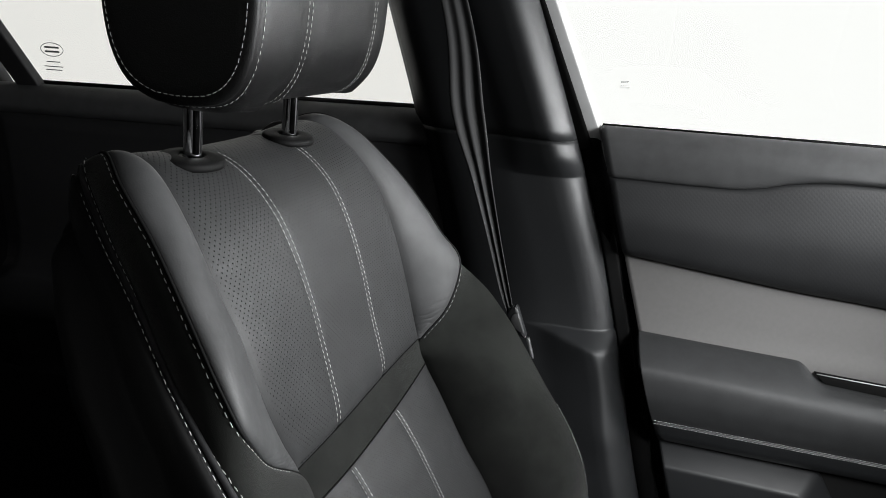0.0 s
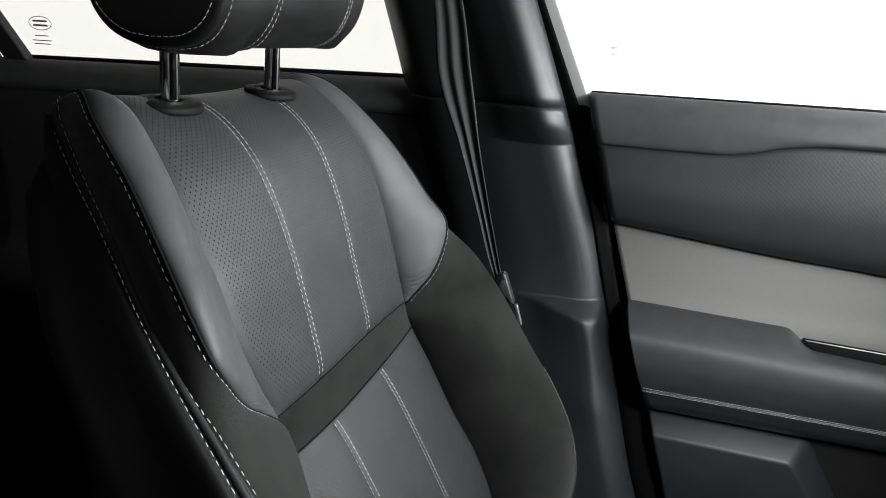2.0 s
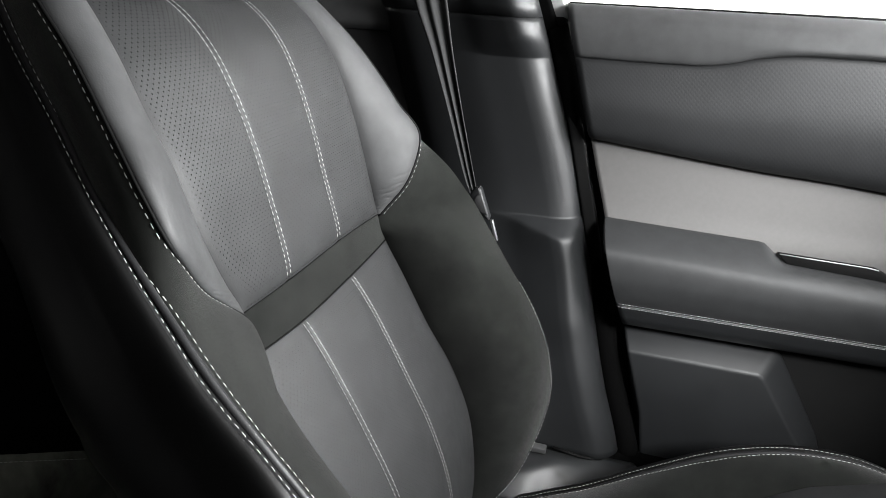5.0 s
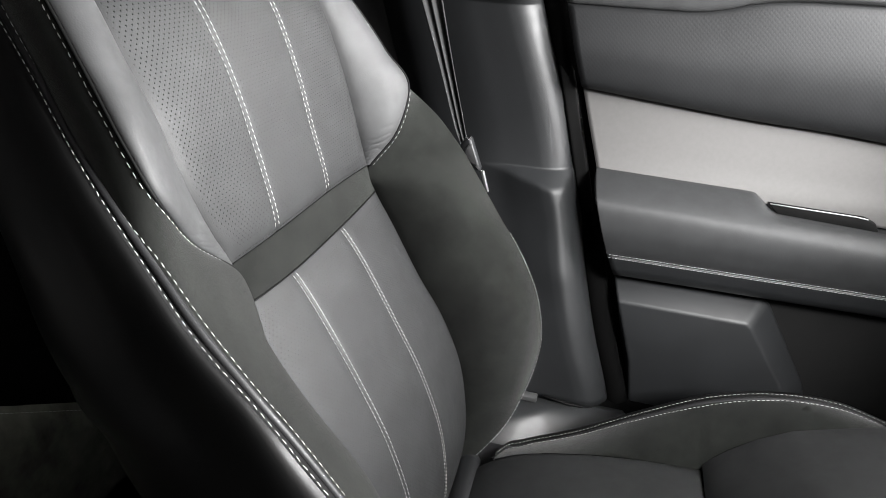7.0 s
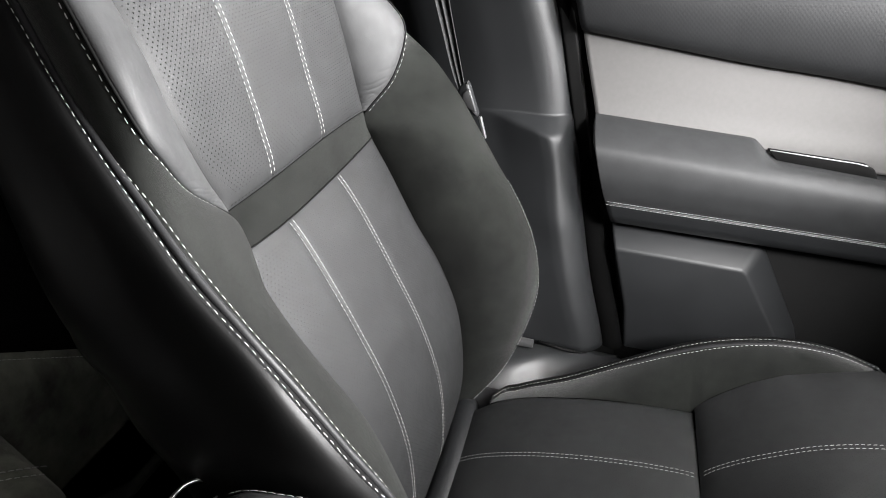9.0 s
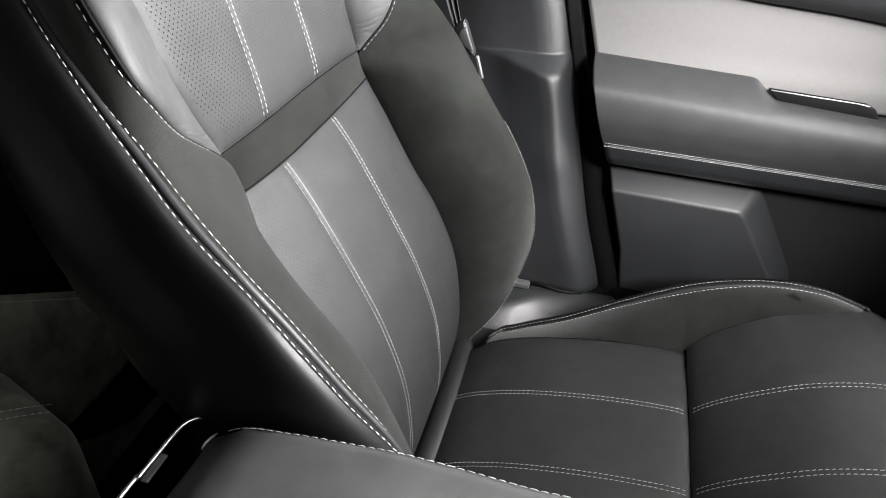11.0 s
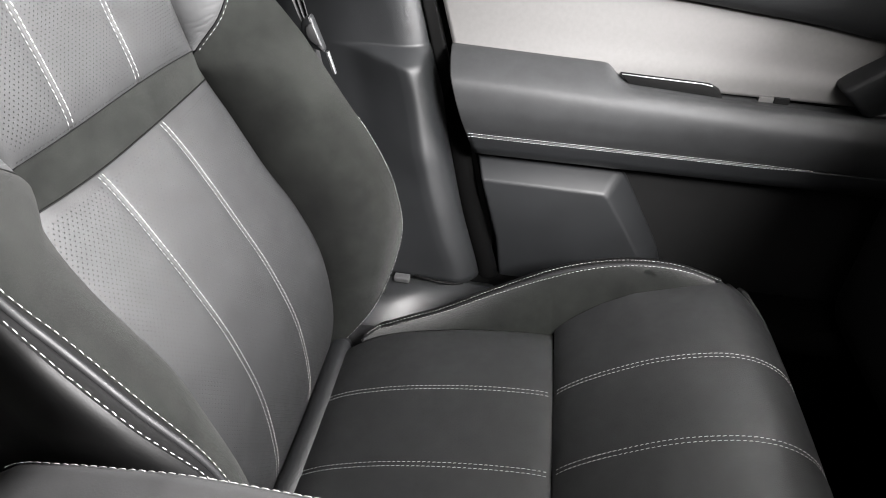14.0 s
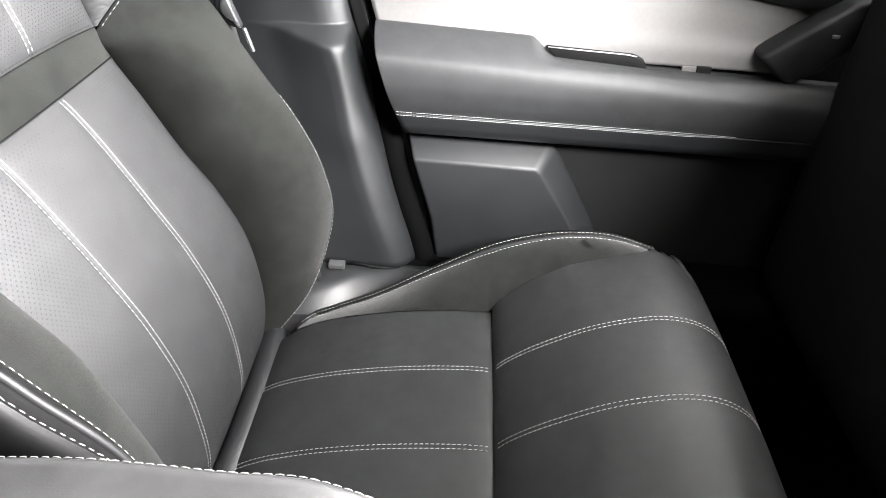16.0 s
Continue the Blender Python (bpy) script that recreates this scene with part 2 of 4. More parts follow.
def patch(name, P, material, parent, flip=False, puff=0.0, soft=0.008, sides="0123", dents=None, perforated=None, label="", uv=None):
    """A sewn panel from a grid of places P[a, b]. It swells by puff from its edges inwards (sides 0, 1: first and last a; 2, 3: first and last b). Returns the object, places and normals."""
    P = np.array(P, float)
    N = normals_of(P, flip)
    da, db = lengths(P, 0), lengths(P, 1)
    swell = np.ones(P.shape[:2])
    for side, d in zip("0123", (da, da[-1:] - da, db, db[:, -1:] - db)):
        if side in sides:
            swell *= 1 - np.exp(-(d / soft))
    offset = puff * swell
    if dents is not None:
        offset = offset - dents
    P = P + N * offset[..., None]
    N = normals_of(P, flip)
    na, nb = P.shape[:2]
    if uv is None:
        uv = np.stack([db - db[:, nb // 2 : nb // 2 + 1], np.broadcast_to(da[:, nb // 2 : nb // 2 + 1], da.shape)], -1)
    ob = mesh_object(name, P.reshape(-1, 3), grid_faces(na, nb, flip), material, parent, label, uv=uv.reshape(-1, 2), perforated=perforated)
    return ob, P, N


# one thread: a short raised capsule
_RING = 6
_dash = [(-0.5, 0, -0.2)]
for _x, _r in ((-0.46, 0.55), (-0.3, 0.95), (0.0, 1.0), (0.3, 0.95), (0.46, 0.55)):
    for _k in range(_RING):
        _a = 2 * math.pi * _k / _RING
        _dash.append((_x, 0.5 * _r * math.cos(_a), 0.45 * _r * math.sin(_a) + 0.5 - 1.6 * _x * _x))
_dash.append((0.5, 0, -0.2))
DASH = np.array(_dash)
DASH_FACES = [(0, 1 + (k + 1) % _RING, 1 + k) for k in range(_RING)]
for _i in range(4):
    DASH_FACES += [(1 + _i * _RING + k, 1 + _i * _RING + (k + 1) % _RING, 1 + (_i + 1) * _RING + (k + 1) % _RING, 1 + (_i + 1) * _RING + k) for k in range(_RING)]
DASH_FACES += [(1 + 4 * _RING + k, 1 + 4 * _RING + (k + 1) % _RING, 1 + 5 * _RING) for k in range(_RING)]


def resample(pts, normals, pitch):
    pts, normals = np.asarray(pts, float), np.asarray(normals, float)
    d = np.r_[0, np.cumsum(np.linalg.norm(np.diff(pts, axis=0), axis=1))]
    count = max(2, int(d[-1] / pitch))
    s = (np.arange(count) + 0.5) * d[-1] / count
    q = np.stack([np.interp(s, d, pts[:, k]) for k in range(3)], -1)
    e = np.stack([np.interp(s + pitch * 0.2, d, pts[:, k]) - np.interp(s - pitch * 0.2, d, pts[:, k]) for k in range(3)], -1)
    nn = np.stack([np.interp(s, d, normals[:, k]) for k in range(3)], -1)
    return q, e / (np.linalg.norm(e, axis=1, keepdims=True) + 1e-12), nn / (np.linalg.norm(nn, axis=1, keepdims=True) + 1e-12)


def stitches(pts, normals, parent, pitch=0.0052, length=0.0040, width=0.0011, name="thread", shift=0.0, slant=0.0, lift=0.0, material=None):
    """A row of thread along a line on a surface; shift moves it sideways on the surface."""
    q, e, nn = resample(pts, normals, pitch)
    side = np.cross(nn, e)
    q = q + side * shift + nn * lift
    rng = np.random.default_rng(len(q) + int(abs(q[0, 0]) * 1e4))
    turn = slant + rng.normal(0, 0.05, len(q))
    e2 = e * np.cos(turn)[:, None] + side * np.sin(turn)[:, None]
    s2 = np.cross(nn, e2)
    size = rng.normal(1, 0.06, len(q))
    verts = (q[:, None] + e2[:, None] * (DASH[None, :, :1] * length * size[:, None, None]) + s2[:, None] * (DASH[None, :, 1:2] * width) + nn[:, None] * (DASH[None, :, 2:] * width * 0.8)).reshape(-1, 3)
    faces = []
    m = len(DASH)
    for i in range(len(q)):
        faces += [tuple(v + i * m for v in f) for f in DASH_FACES]
    ob = mesh_object(name, verts, faces, material or M_THREAD, parent)
    ob["kind"] = "stuff"
    return ob


def tube(name, pts, radius, material, parent, label="", n=10, squash=1.0, up=(0, 0, 1)):
    """A round cord or bar along pts, closed at both ends."""
    pts = np.asarray(pts, float)
    e = np.gradient(pts, axis=0)
    e /= np.linalg.norm(e, axis=1, keepdims=True) + 1e-12
    side = np.cross(e, np.asarray(up, float))
    side /= np.linalg.norm(side, axis=1, keepdims=True) + 1e-12
    top = np.cross(side, e)
    r = np.broadcast_to(np.asarray(radius, float), (len(pts),))
    a = 2 * math.pi * np.arange(n) / n
    V = pts[:, None] + r[:, None, None] * (np.cos(a)[None, :, None] * side[:, None] + squash * np.sin(a)[None, :, None] * top[:, None])
    faces = grid_faces(len(pts), n, wrap=True)
    faces.append(tuple(range(n)))
    faces.append(tuple(range((len(pts) - 1) * n, len(pts) * n))[::-1])
    return mesh_object(name, V.reshape(-1, 3), faces, material, parent, label)


def rounded(half, r, k=4, inner=3):
    """Places and faces of a box with rounded edges, round the origin; half: half sizes."""
    half = np.asarray(half, float)
    verts, faces, seen = [], [], {}
    axes = []
    for h in half:
        flat = np.linspace(-(h - r), h - r, inner + 1)
        edge = r * np.tan(np.linspace(0, math.pi / 4, k + 1))[1:]
        axes.append(np.r_[-(h - r) - edge[::-1], flat, (h - r) + edge])

    def vertex(p):
        key = tuple(np.round(p, 7))
        if key not in seen:
            core = np.clip(p, -(half - r), half - r)
            d = p - core
            m = np.linalg.norm(d)
            seen[key] = len(verts)
            verts.append(core + (d / m * r if m > 1e-9 else d))
        return seen[key]

    for axis in range(3):
        u, v = (axis + 1) % 3, (axis + 2) % 3
        for sign in (-1, 1):
            for i in range(len(axes[u]) - 1):
                for j in range(len(axes[v]) - 1):
                    quad = []
                    for a, b in ((i, j), (i + 1, j), (i + 1, j + 1), (i, j + 1)):
                        p = np.zeros(3)
                        p[axis], p[u], p[v] = sign * half[axis], axes[u][a], axes[v][b]
                        quad.append(vertex(p))
                    faces.append(tuple(quad) if sign > 0 else tuple(quad[::-1]))
    return np.array(verts), faces


def box(name, lo, hi, r, material, parent=None, label="", shape=None, k=3, inner=3):
    """A box with rounded edges between two corners; shape may bend its places."""
    lo, hi = np.asarray(lo, float), np.asarray(hi, float)
    V, F = rounded((hi - lo) / 2, r, k, inner)
    V = V + (lo + hi) / 2
    if shape:
        V = shape(V)
    return mesh_object(name, V, F, material, parent, label)


def sheet(name, P, thick, material, parent=None, label="", flip=False):
    """A curved panel of that thickness from a grid of places; the front is the grid, the back lies behind it."""
    P = np.asarray(P, float)
    N = normals_of(P, flip)
    na, nb = P.shape[:2]
    front = grid_faces(na, nb, flip)
    back = [tuple(i + na * nb for i in f[::-1]) for f in front]
    rim = [i * nb for i in range(na)][::-1] + list(range(nb))[1:] + [i * nb + nb - 1 for i in range(na)][1:] + [(na - 1) * nb + j for j in range(nb)][::-1][1:-1]
    walls = []
    for a, b in zip(rim, rim[1:] + rim[:1]):
        f = (a, b, b + na * nb, a + na * nb)
        walls.append(f if not flip else f[::-1])
    db, da = lengths(P, 1), lengths(P, 0)
    uv = np.stack([da, db], -1).reshape(-1, 2)
    return mesh_object(name, np.r_[P.reshape(-1, 3), (P - N * thick).reshape(-1, 3)], front + back + walls, material, parent, label, uv=np.r_[uv, uv])
# ---- the front seat ----
front_seat = thing("front_seat", "black leather front seat with charcoal suede bolsters and pale stitching", "car seat")

# control lines of the backrest: s, then x, half width, z
_rows = [
    # s, middle (x, z), panel edge, wing edge, bolster seam, outer seam
    (0.0, (-0.088, 0.300), (-0.090, 0.147, 0.306), (-0.089, 0.149, 0.306), (-0.084, 0.153, 0.306), (-0.078, 0.172, 0.300)),
    (1.0, (-0.080, 0.360), (-0.088, 0.170, 0.360), (-0.087, 0.172, 0.360), (-0.040, 0.202, 0.356), (-0.036, 0.226, 0.350)),
    (2.0, (-0.087, 0.440), (-0.100, 0.176, 0.440), (-0.098, 0.178, 0.440), (-0.016, 0.236, 0.438), (-0.010, 0.260, 0.438)),
    (3.0, (-0.110, 0.510), (-0.123, 0.167, 0.510), (-0.121, 0.169, 0.510), (-0.021, 0.227, 0.512), (-0.008, 0.250, 0.515)),
    (4.0, (-0.140, 0.570), (-0.152, 0.158, 0.566), (-0.150, 0.160, 0.566), (-0.044, 0.222, 0.572), (-0.025, 0.247, 0.585)),
    (5.0, (-0.170, 0.625), (-0.182, 0.157, 0.622), (-0.180, 0.159, 0.622), (-0.081, 0.225, 0.627), (-0.059, 0.256, 0.640)),
    (6.0, (-0.194, 0.664), (-0.203, 0.156, 0.660), (-0.201, 0.158, 0.660), (-0.109, 0.228, 0.668), (-0.087, 0.257, 0.676)),
    (7.0, (-0.207, 0.697), (-0.212, 0.155, 0.688), (-0.209, 0.158, 0.688), (-0.135, 0.231, 0.703), (-0.115, 0.252, 0.702)),
    (7.5, (-0.214, 0.724), (-0.218, 0.150, 0.720), (-0.188, 0.178, 0.720), (-0.158, 0.229, 0.730), (-0.150, 0.243, 0.727)),
    (8.0, (-0.221, 0.750), (-0.224, 0.147, 0.750), (-0.182, 0.200, 0.757), (-0.187, 0.219, 0.757), (-0.190, 0.230, 0.757)),
    (9.0, (-0.233, 0.800), (-0.236, 0.142, 0.800), (-0.208, 0.199, 0.800), (-0.241, 0.197, 0.803), (-0.240, 0.208, 0.800)),
    (10.0, (-0.247, 0.845), (-0.252, 0.139, 0.845), (-0.238, 0.187, 0.845), (-0.278, 0.180, 0.842), (-0.283, 0.187, 0.839)),
    (11.0, (-0.263, 0.876), (-0.272, 0.135, 0.879), (-0.266, 0.174, 0.879), (-0.306, 0.166, 0.874), (-0.313, 0.171, 0.869)),
    (12.0, (-0.287, 0.898), (-0.298, 0.131, 0.904), (-0.296, 0.163, 0.907), (-0.330, 0.155, 0.900), (-0.338, 0.159, 0.893)),
    (13.0, (-0.315, 0.908), (-0.325, 0.128, 0.915), (-0.325, 0.150, 0.920), (-0.352, 0.147, 0.907), (-0.357, 0.151, 0.898)),
    (14.0, (-0.345, 0.904), (-0.352, 0.127, 0.909), (-0.352, 0.143, 0.913), (-0.369, 0.141, 0.897), (-0.372, 0.145, 0.888)),
    (15.0, (-0.368, 0.882), (-0.372, 0.126, 0.885), (-0.372, 0.140, 0.887), (-0.380, 0.138, 0.878), (-0.382, 0.142, 0.870)),
]
_s = [r[0] for r in _rows]
MIDDLE = curve(_s, [(r[1][0] - 0.0032, 0.0, r[1][1] - 0.0015) for r in _rows])
# beside the console the panels end a little nearer to the middle
_inboard = {
    4.0: ((-0.151, 0.160, 0.567), (-0.149, 0.162, 0.567)),
    5.0: ((-0.180, 0.137, 0.623), (-0.178, 0.139, 0.623)),
    6.0: ((-0.200, 0.121, 0.669), (-0.198, 0.123, 0.669)),
    7.0: ((-0.212, 0.110, 0.697), (-0.209, 0.113, 0.696)),
    7.5: ((-0.2172, 0.1215, 0.7228), (-0.202, 0.164, 0.738)),
    8.0: ((-0.2225, 0.1325, 0.7533), (-0.196, 0.1925, 0.7715)),
    9.0: ((-0.2357, 0.1384, 0.8018), (-0.209, 0.200, 0.808)),
    10.0: ((-0.2564, 0.1410, 0.8427), (-0.238, 0.188, 0.845)),
    11.0: ((-0.2763, 0.1371, 0.8764), (-0.267, 0.175, 0.878)),
    12.0: ((-0.2990, 0.1314, 0.9036), (-0.297, 0.163, 0.906)),
    13.0: ((-0.3191, 0.1273, 0.9144), (-0.322, 0.145, 0.920)),
    14.0: ((-0.340, 0.127, 0.911), (-0.334, 0.141, 0.917)),
    15.0: ((-0.360, 0.126, 0.888), (-0.348, 0.138, 0.900)),
}
EDGE = {1: curve(_s, [r[2] for r in _rows]), -1: curve(_s, [_inboard[r[0]][0] if r[0] in _inboard else r[2] for r in _rows])}
# low down the suede starts at the panel itself
WING = {
    1: curve(_s, [r[2] if r[0] < 7 else r[3] for r in _rows]),
    -1: curve(_s, [(_inboard[r[0]][0 if r[0] < 7 else 1] if r[0] in _inboard else r[2] if r[0] < 7 else r[3]) for r in _rows]),
}
_inboard_seam = {
    0.0: ((-0.084, 0.153, 0.306), (-0.058, 0.216, 0.300)),
    1.0: ((-0.040, 0.202, 0.356), (-0.034, 0.231, 0.350)),
    8.0: ((-0.187, 0.219, 0.757), (-0.185, 0.230, 0.757)),
    9.0: ((-0.240, 0.197, 0.803), (-0.2355, 0.208, 0.800)),
    10.0: ((-0.274, 0.180, 0.842), (-0.2765, 0.187, 0.839)),
    11.0: ((-0.304, 0.166, 0.874), (-0.3095, 0.171, 0.869)),
    12.0: ((-0.3280, 0.153, 0.900), (-0.3330, 0.159, 0.893)),
    13.0: ((-0.3345, 0.150, 0.911), (-0.3410, 0.153, 0.903)),
    14.0: ((-0.3400, 0.145, 0.913), (-0.3470, 0.147, 0.905)),
    15.0: ((-0.3500, 0.140, 0.900), (-0.3550, 0.142, 0.892)),
}
SEAM = {1: curve(_s, [r[4] for r in _rows]), -1: curve(_s, [_inboard_seam[r[0]][0] if r[0] in _inboard_seam else r[4] for r in _rows])}
OUTER = {1: curve(_s, [r[5] for r in _rows]), -1: curve(_s, [_inboard_seam[r[0]][1] if r[0] in _inboard_seam else r[5] for r in _rows])}
BAND_LOW, BAND_HIGH = 6.0, 7.0


def side_of(P, side):
    """From half widths to places on the seat's one side (-1) or the other (1)."""
    Q = np.array(P, float)
    Q[..., 1] = YC + side * Q[..., 1]
    return Q


LINE = 0.38  # the sewn lines' place across a panel, as a share of its half width


def line_half(s):
    """Half the distance between the two sewn lines, which draw together a little towards the top."""
    return np.interp(s, [0, 6, 7, 12], [0.0530, 0.0500, 0.0480, 0.0475])


def insert_grid(s0, s1, ns, cols):
    s = np.linspace(s0, s1, ns)
    f = np.asarray(cols)
    m = MIDDLE(s)[:, None]
    e = np.where((f < 0)[None, :, None], EDGE[-1](s)[:, None], EDGE[1](s)[:, None])
    share = line_half(s)[:, None] / e[..., 1]
    g = np.abs(f)[None]
    g = np.where(g <= LINE, g * share / LINE, share + (g - LINE) * (1 - share) / (1 - LINE))
    P = m + (e - m) * (g**2.2)[..., None]
    P[..., 1] = YC + np.sign(f)[None] * g * e[..., 1]
    return P, line_half(s)[:, None]


def columns(n):
    """Columns across a panel, denser beside the two sewn lines and at its edges."""
    base = np.linspace(-1, 1, n)
    extra = [k * LINE + d / 0.145 for k in (-1, 1) for d in (-0.011, -0.008, -0.006, -0.0045, -0.003, -0.0015, 0, 0.0015, 0.003, 0.0045, 0.006, 0.008, 0.011)]
    edge = [k * (1 - d) for k in (-1, 1) for d in (0.005, 0.012, 0.02, 0.035)]
    return np.unique(np.round(np.r_[base, extra, edge], 5))


def sewn_lines(P, lines):
    """Depth of the grooves along the sewn lines, given by their distances from the middle."""
    y = P[..., 1] - YC
    return sum(0.0007 * np.exp(-(((y - k) / 0.0016) ** 2)) + 0.0006 * np.exp(-(((y - k) / 0.006) ** 2)) for k in lines)


def line_at(P, N, y):
    """The line on a grid at which it crosses that y, row by row."""
    pts, nn = [], []
    for row, nrm, v in zip(P, N, np.broadcast_to(y, (len(P),))):
        pts.append([np.interp(v, row[:, 1], row[:, k]) for k in range(3)])
        nn.append([np.interp(v, row[:, 1], nrm[:, k]) for k in range(3)])
    return np.array(pts), np.array(nn)


def panel(name, s0, s1, ns, material, puff, label, stitched=True, margin=0.008, trim=(0, 0)):
    P, half = insert_grid(s0, s1, ns, columns(31))
    s = np.linspace(s0, s1, ns)
    left = np.interp(s, [0, 1.5, 3, 4, 5.9, 6.1, 7, 8, 9, 10, 11, 15], [-0.0580, -0.0560, -0.0510, -0.0490, -0.0485, -0.0450, -0.0450, -0.0445, -0.0470, -0.0500, -0.0520, -0.0500])[:, None]
    right = np.interp(s, [0, 3, 5.9, 6.1, 7, 8, 9, 10, 11, 15], [0.0500, 0.0500, 0.0495, 0.0510, 0.0510, 0.0490, 0.0480, 0.0460, 0.0445, 0.0430])[:, None]
    dents = sewn_lines(P, (left, right)) if stitched else None
    da = lengths(P, 0)
    d = np.minimum(np.minimum(da, da[-1:] - da), np.minimum(P[:, -1:, 1] - P[..., 1], P[..., 1] - P[:, :1, 1]))
    y = np.minimum(np.abs(P[..., 1] - YC - left), np.abs(P[..., 1] - YC - right))
    field = (d > margin) * (y > 0.0055) * np.interp(np.linspace(s0, s1, ns), [0, 2, 4.5, 6, 7, 9.5], [0.55, 0.50, 0.55, 0.85, 0.85, 1.0])[:, None]
    field = field * np.interp(P[..., 1] - YC, [-0.14, 0.0, 0.10, 0.14], [0.9, 0.8, 0.9, 1.0])
    ob, P, N = patch(name, P, material, front_seat, flip=True, puff=puff, soft=0.007, dents=dents, perforated=field if stitched else None, label=label)
    if stitched:
        for k in (left, right):
            for off in (-1, 1):
                pts, nn = line_at(P, N, YC + k[:, 0] + off * 0.0027)
                lo, hi = trim
                stitches(pts[lo : len(pts) - hi], nn[lo : len(nn) - hi], front_seat, 0.0050, 0.0034, 0.00075, slant=0.14)
    return ob, P, N


panel("backrest_insert", BAND_HIGH, 15.0, 110, M_PERF, 0.004, "perforated black leather upper backrest panel", trim=(1, 30))
panel("lumbar_insert", 0.0, BAND_LOW, 100, M_PERF, 0.003, "perforated black leather lower backrest panel", trim=(0, 1))
for _level in (BAND_LOW, BAND_HIGH):
    _line, _ = insert_grid(_level, _level + 0.01, 2, np.linspace(-1, 1, 30))
    tube("seam", _line[0] + np.array([0.0006, 0, -0.0004]), 0.0008 if _level == BAND_LOW else 0.0005, M_RUBBER, front_seat, n=6)
_line, _ = insert_grid(BAND_HIGH + 0.045, BAND_HIGH + 0.055, 2, np.linspace(-0.96, 0.96, 40))
stitches(_line[0], np.tile((0.93, 0.0, 0.36), (40, 1)), front_seat, 0.0046, 0.0024, 0.0009, lift=0.0012, material=M_PIPING)
panel("suede_band", BAND_LOW, BAND_HIGH, 14, M_SUEDE, 0.0015, "charcoal suede cross band", stitched=False)


def bow(a, b, c, n):
    """Points from a to b, bent towards the control point c."""
    t = np.linspace(0, 1, n)[None, :, None]
    a, b, c = a[:, None], b[:, None], c[:, None]
    return (1 - t) ** 2 * a + 2 * t * (1 - t) * c + t**2 * b


for side in (-1, 1):
    flip = side > 0
    # leather wing between the panel and the suede
    s = np.unique(np.r_[np.linspace(BAND_HIGH, 7.8, 90), np.linspace(7.8, 8.4, 20), np.linspace(8.4, 15.0, 60)])
    a, b = EDGE[side](s), WING[side](s)
    wide = np.linalg.norm(b - a, axis=1)[:, None]
    # a full roll beside the panel, flatter towards the top
    full = (np.interp(s, *(([7, 7.5, 8.3, 9.2, 12, 13.5], [0.0, 0.08, 0.36, 0.9, 1.0, 0.2]) if side < 0 else ([7, 7.6, 8.8, 11, 13], [0.0, 0.13, 0.5, 0.5, 0.0]))))[:, None]
    if side < 0:
        # one long smooth face from the panel, rolling over sharply at the suede's seam
        u = (1 - (1 - np.linspace(0, 1, 22)) ** 1.7)[None, :, None]
        rise = u * np.sqrt(np.clip(1 - u**5, 0, 1)) * (0.05 + 0.15 * full)[:, None]
        # towards the top it becomes a round roll whose outer half turns away
        above = np.interp(s, [8.8, 10.3, 12.3, 15], [0.0, 0.5, 1.0, 1.0])[:, None, None]
        rise = rise * (1 - above) + above * 0.36 * np.sin(math.pi * u**0.88) ** 0.85
        P = side_of(a[:, None] * (1 - u) + b[:, None] * u + rise * wide[:, None] * np.array([0.9, 0.0, 0.3]), side)
    else:
        c = (0.42 + 0.14 * full) * a + (0.58 - 0.14 * full) * b + (np.array([0.14, -0.02, 0.08]) + full * np.array([0.13, 0.0, 0.03])) * wide
        P = side_of(bow(a, b, c, 22), side)
    # creases across the leather, close together low down
    across = np.linspace(0, 1, 22)[None]
    crease = 0.0
    for k, (mid, size, bend, width) in enumerate(((7.10, 0.8, 0.10, 0.018), (7.19, 1.0, 0.16, 0.014), (7.27, 0.9, 0.05, 0.016), (7.36, 1.0, 0.20, 0.014), (7.45, 0.6, 0.12, 0.015), (7.56, 0.4, 0.22, 0.02))):
        crease = crease + size * np.exp(-(((s[:, None] - mid - bend * (across - 0.4) - 0.015 * np.sin(9 * across + 2 * k)) / width) ** 2)) * np.clip(1.3 - 1.6 * np.abs(across - 0.35 - 0.05 * k), 0, 1)
    _, PW, NW = patch("backrest_wing", P, M_WING, front_seat, flip=flip, puff=0.003, soft=0.006, dents=0.00045 * crease, sides="23", label="smooth black leather shoulder bolster")
    # suede bolster
    s = np.unique(np.r_[np.linspace(0.0, BAND_HIGH, 70), np.linspace(BAND_HIGH, 8.4, 40), np.linspace(8.4, 15.0, 60)])
    a, b = WING[side](s), SEAM[side](s)
    wide = np.linalg.norm(b - a, axis=1)[:, None]
    low = np.clip((7.0 - s) / 1.0 if side > 0 else (6.4 - s) / 2.2, 0, 1)[:, None]
    low = low * low * (3 - 2 * low)
    high = np.clip((s - 7.3) / 0.9, 0, 1)[:, None]
    # low down the bolster rises steeply from the panel, then rounds over to its seam
    ridge = np.stack([b[:, 0] - 0.014, np.maximum(a[:, 1] + 0.001, 0.150), 0.5 * (a[:, 2] + b[:, 2])], -1)
    ridge = np.where(s[:, None] < 1.5, ridge + (0.5 * (a + b) - ridge) * np.clip((1.5 - s[:, None]) / 1.5, 0, 1), ridge)
    c = low * ridge + (1 - low) * (0.5 * (a + b) + (high * np.array([0.02, 0.20, 0.0]) + (1 - high) * np.array([0.10, 0.0, 0.03])) * wide)
    P = side_of(bow(a, b, c, 28), side)
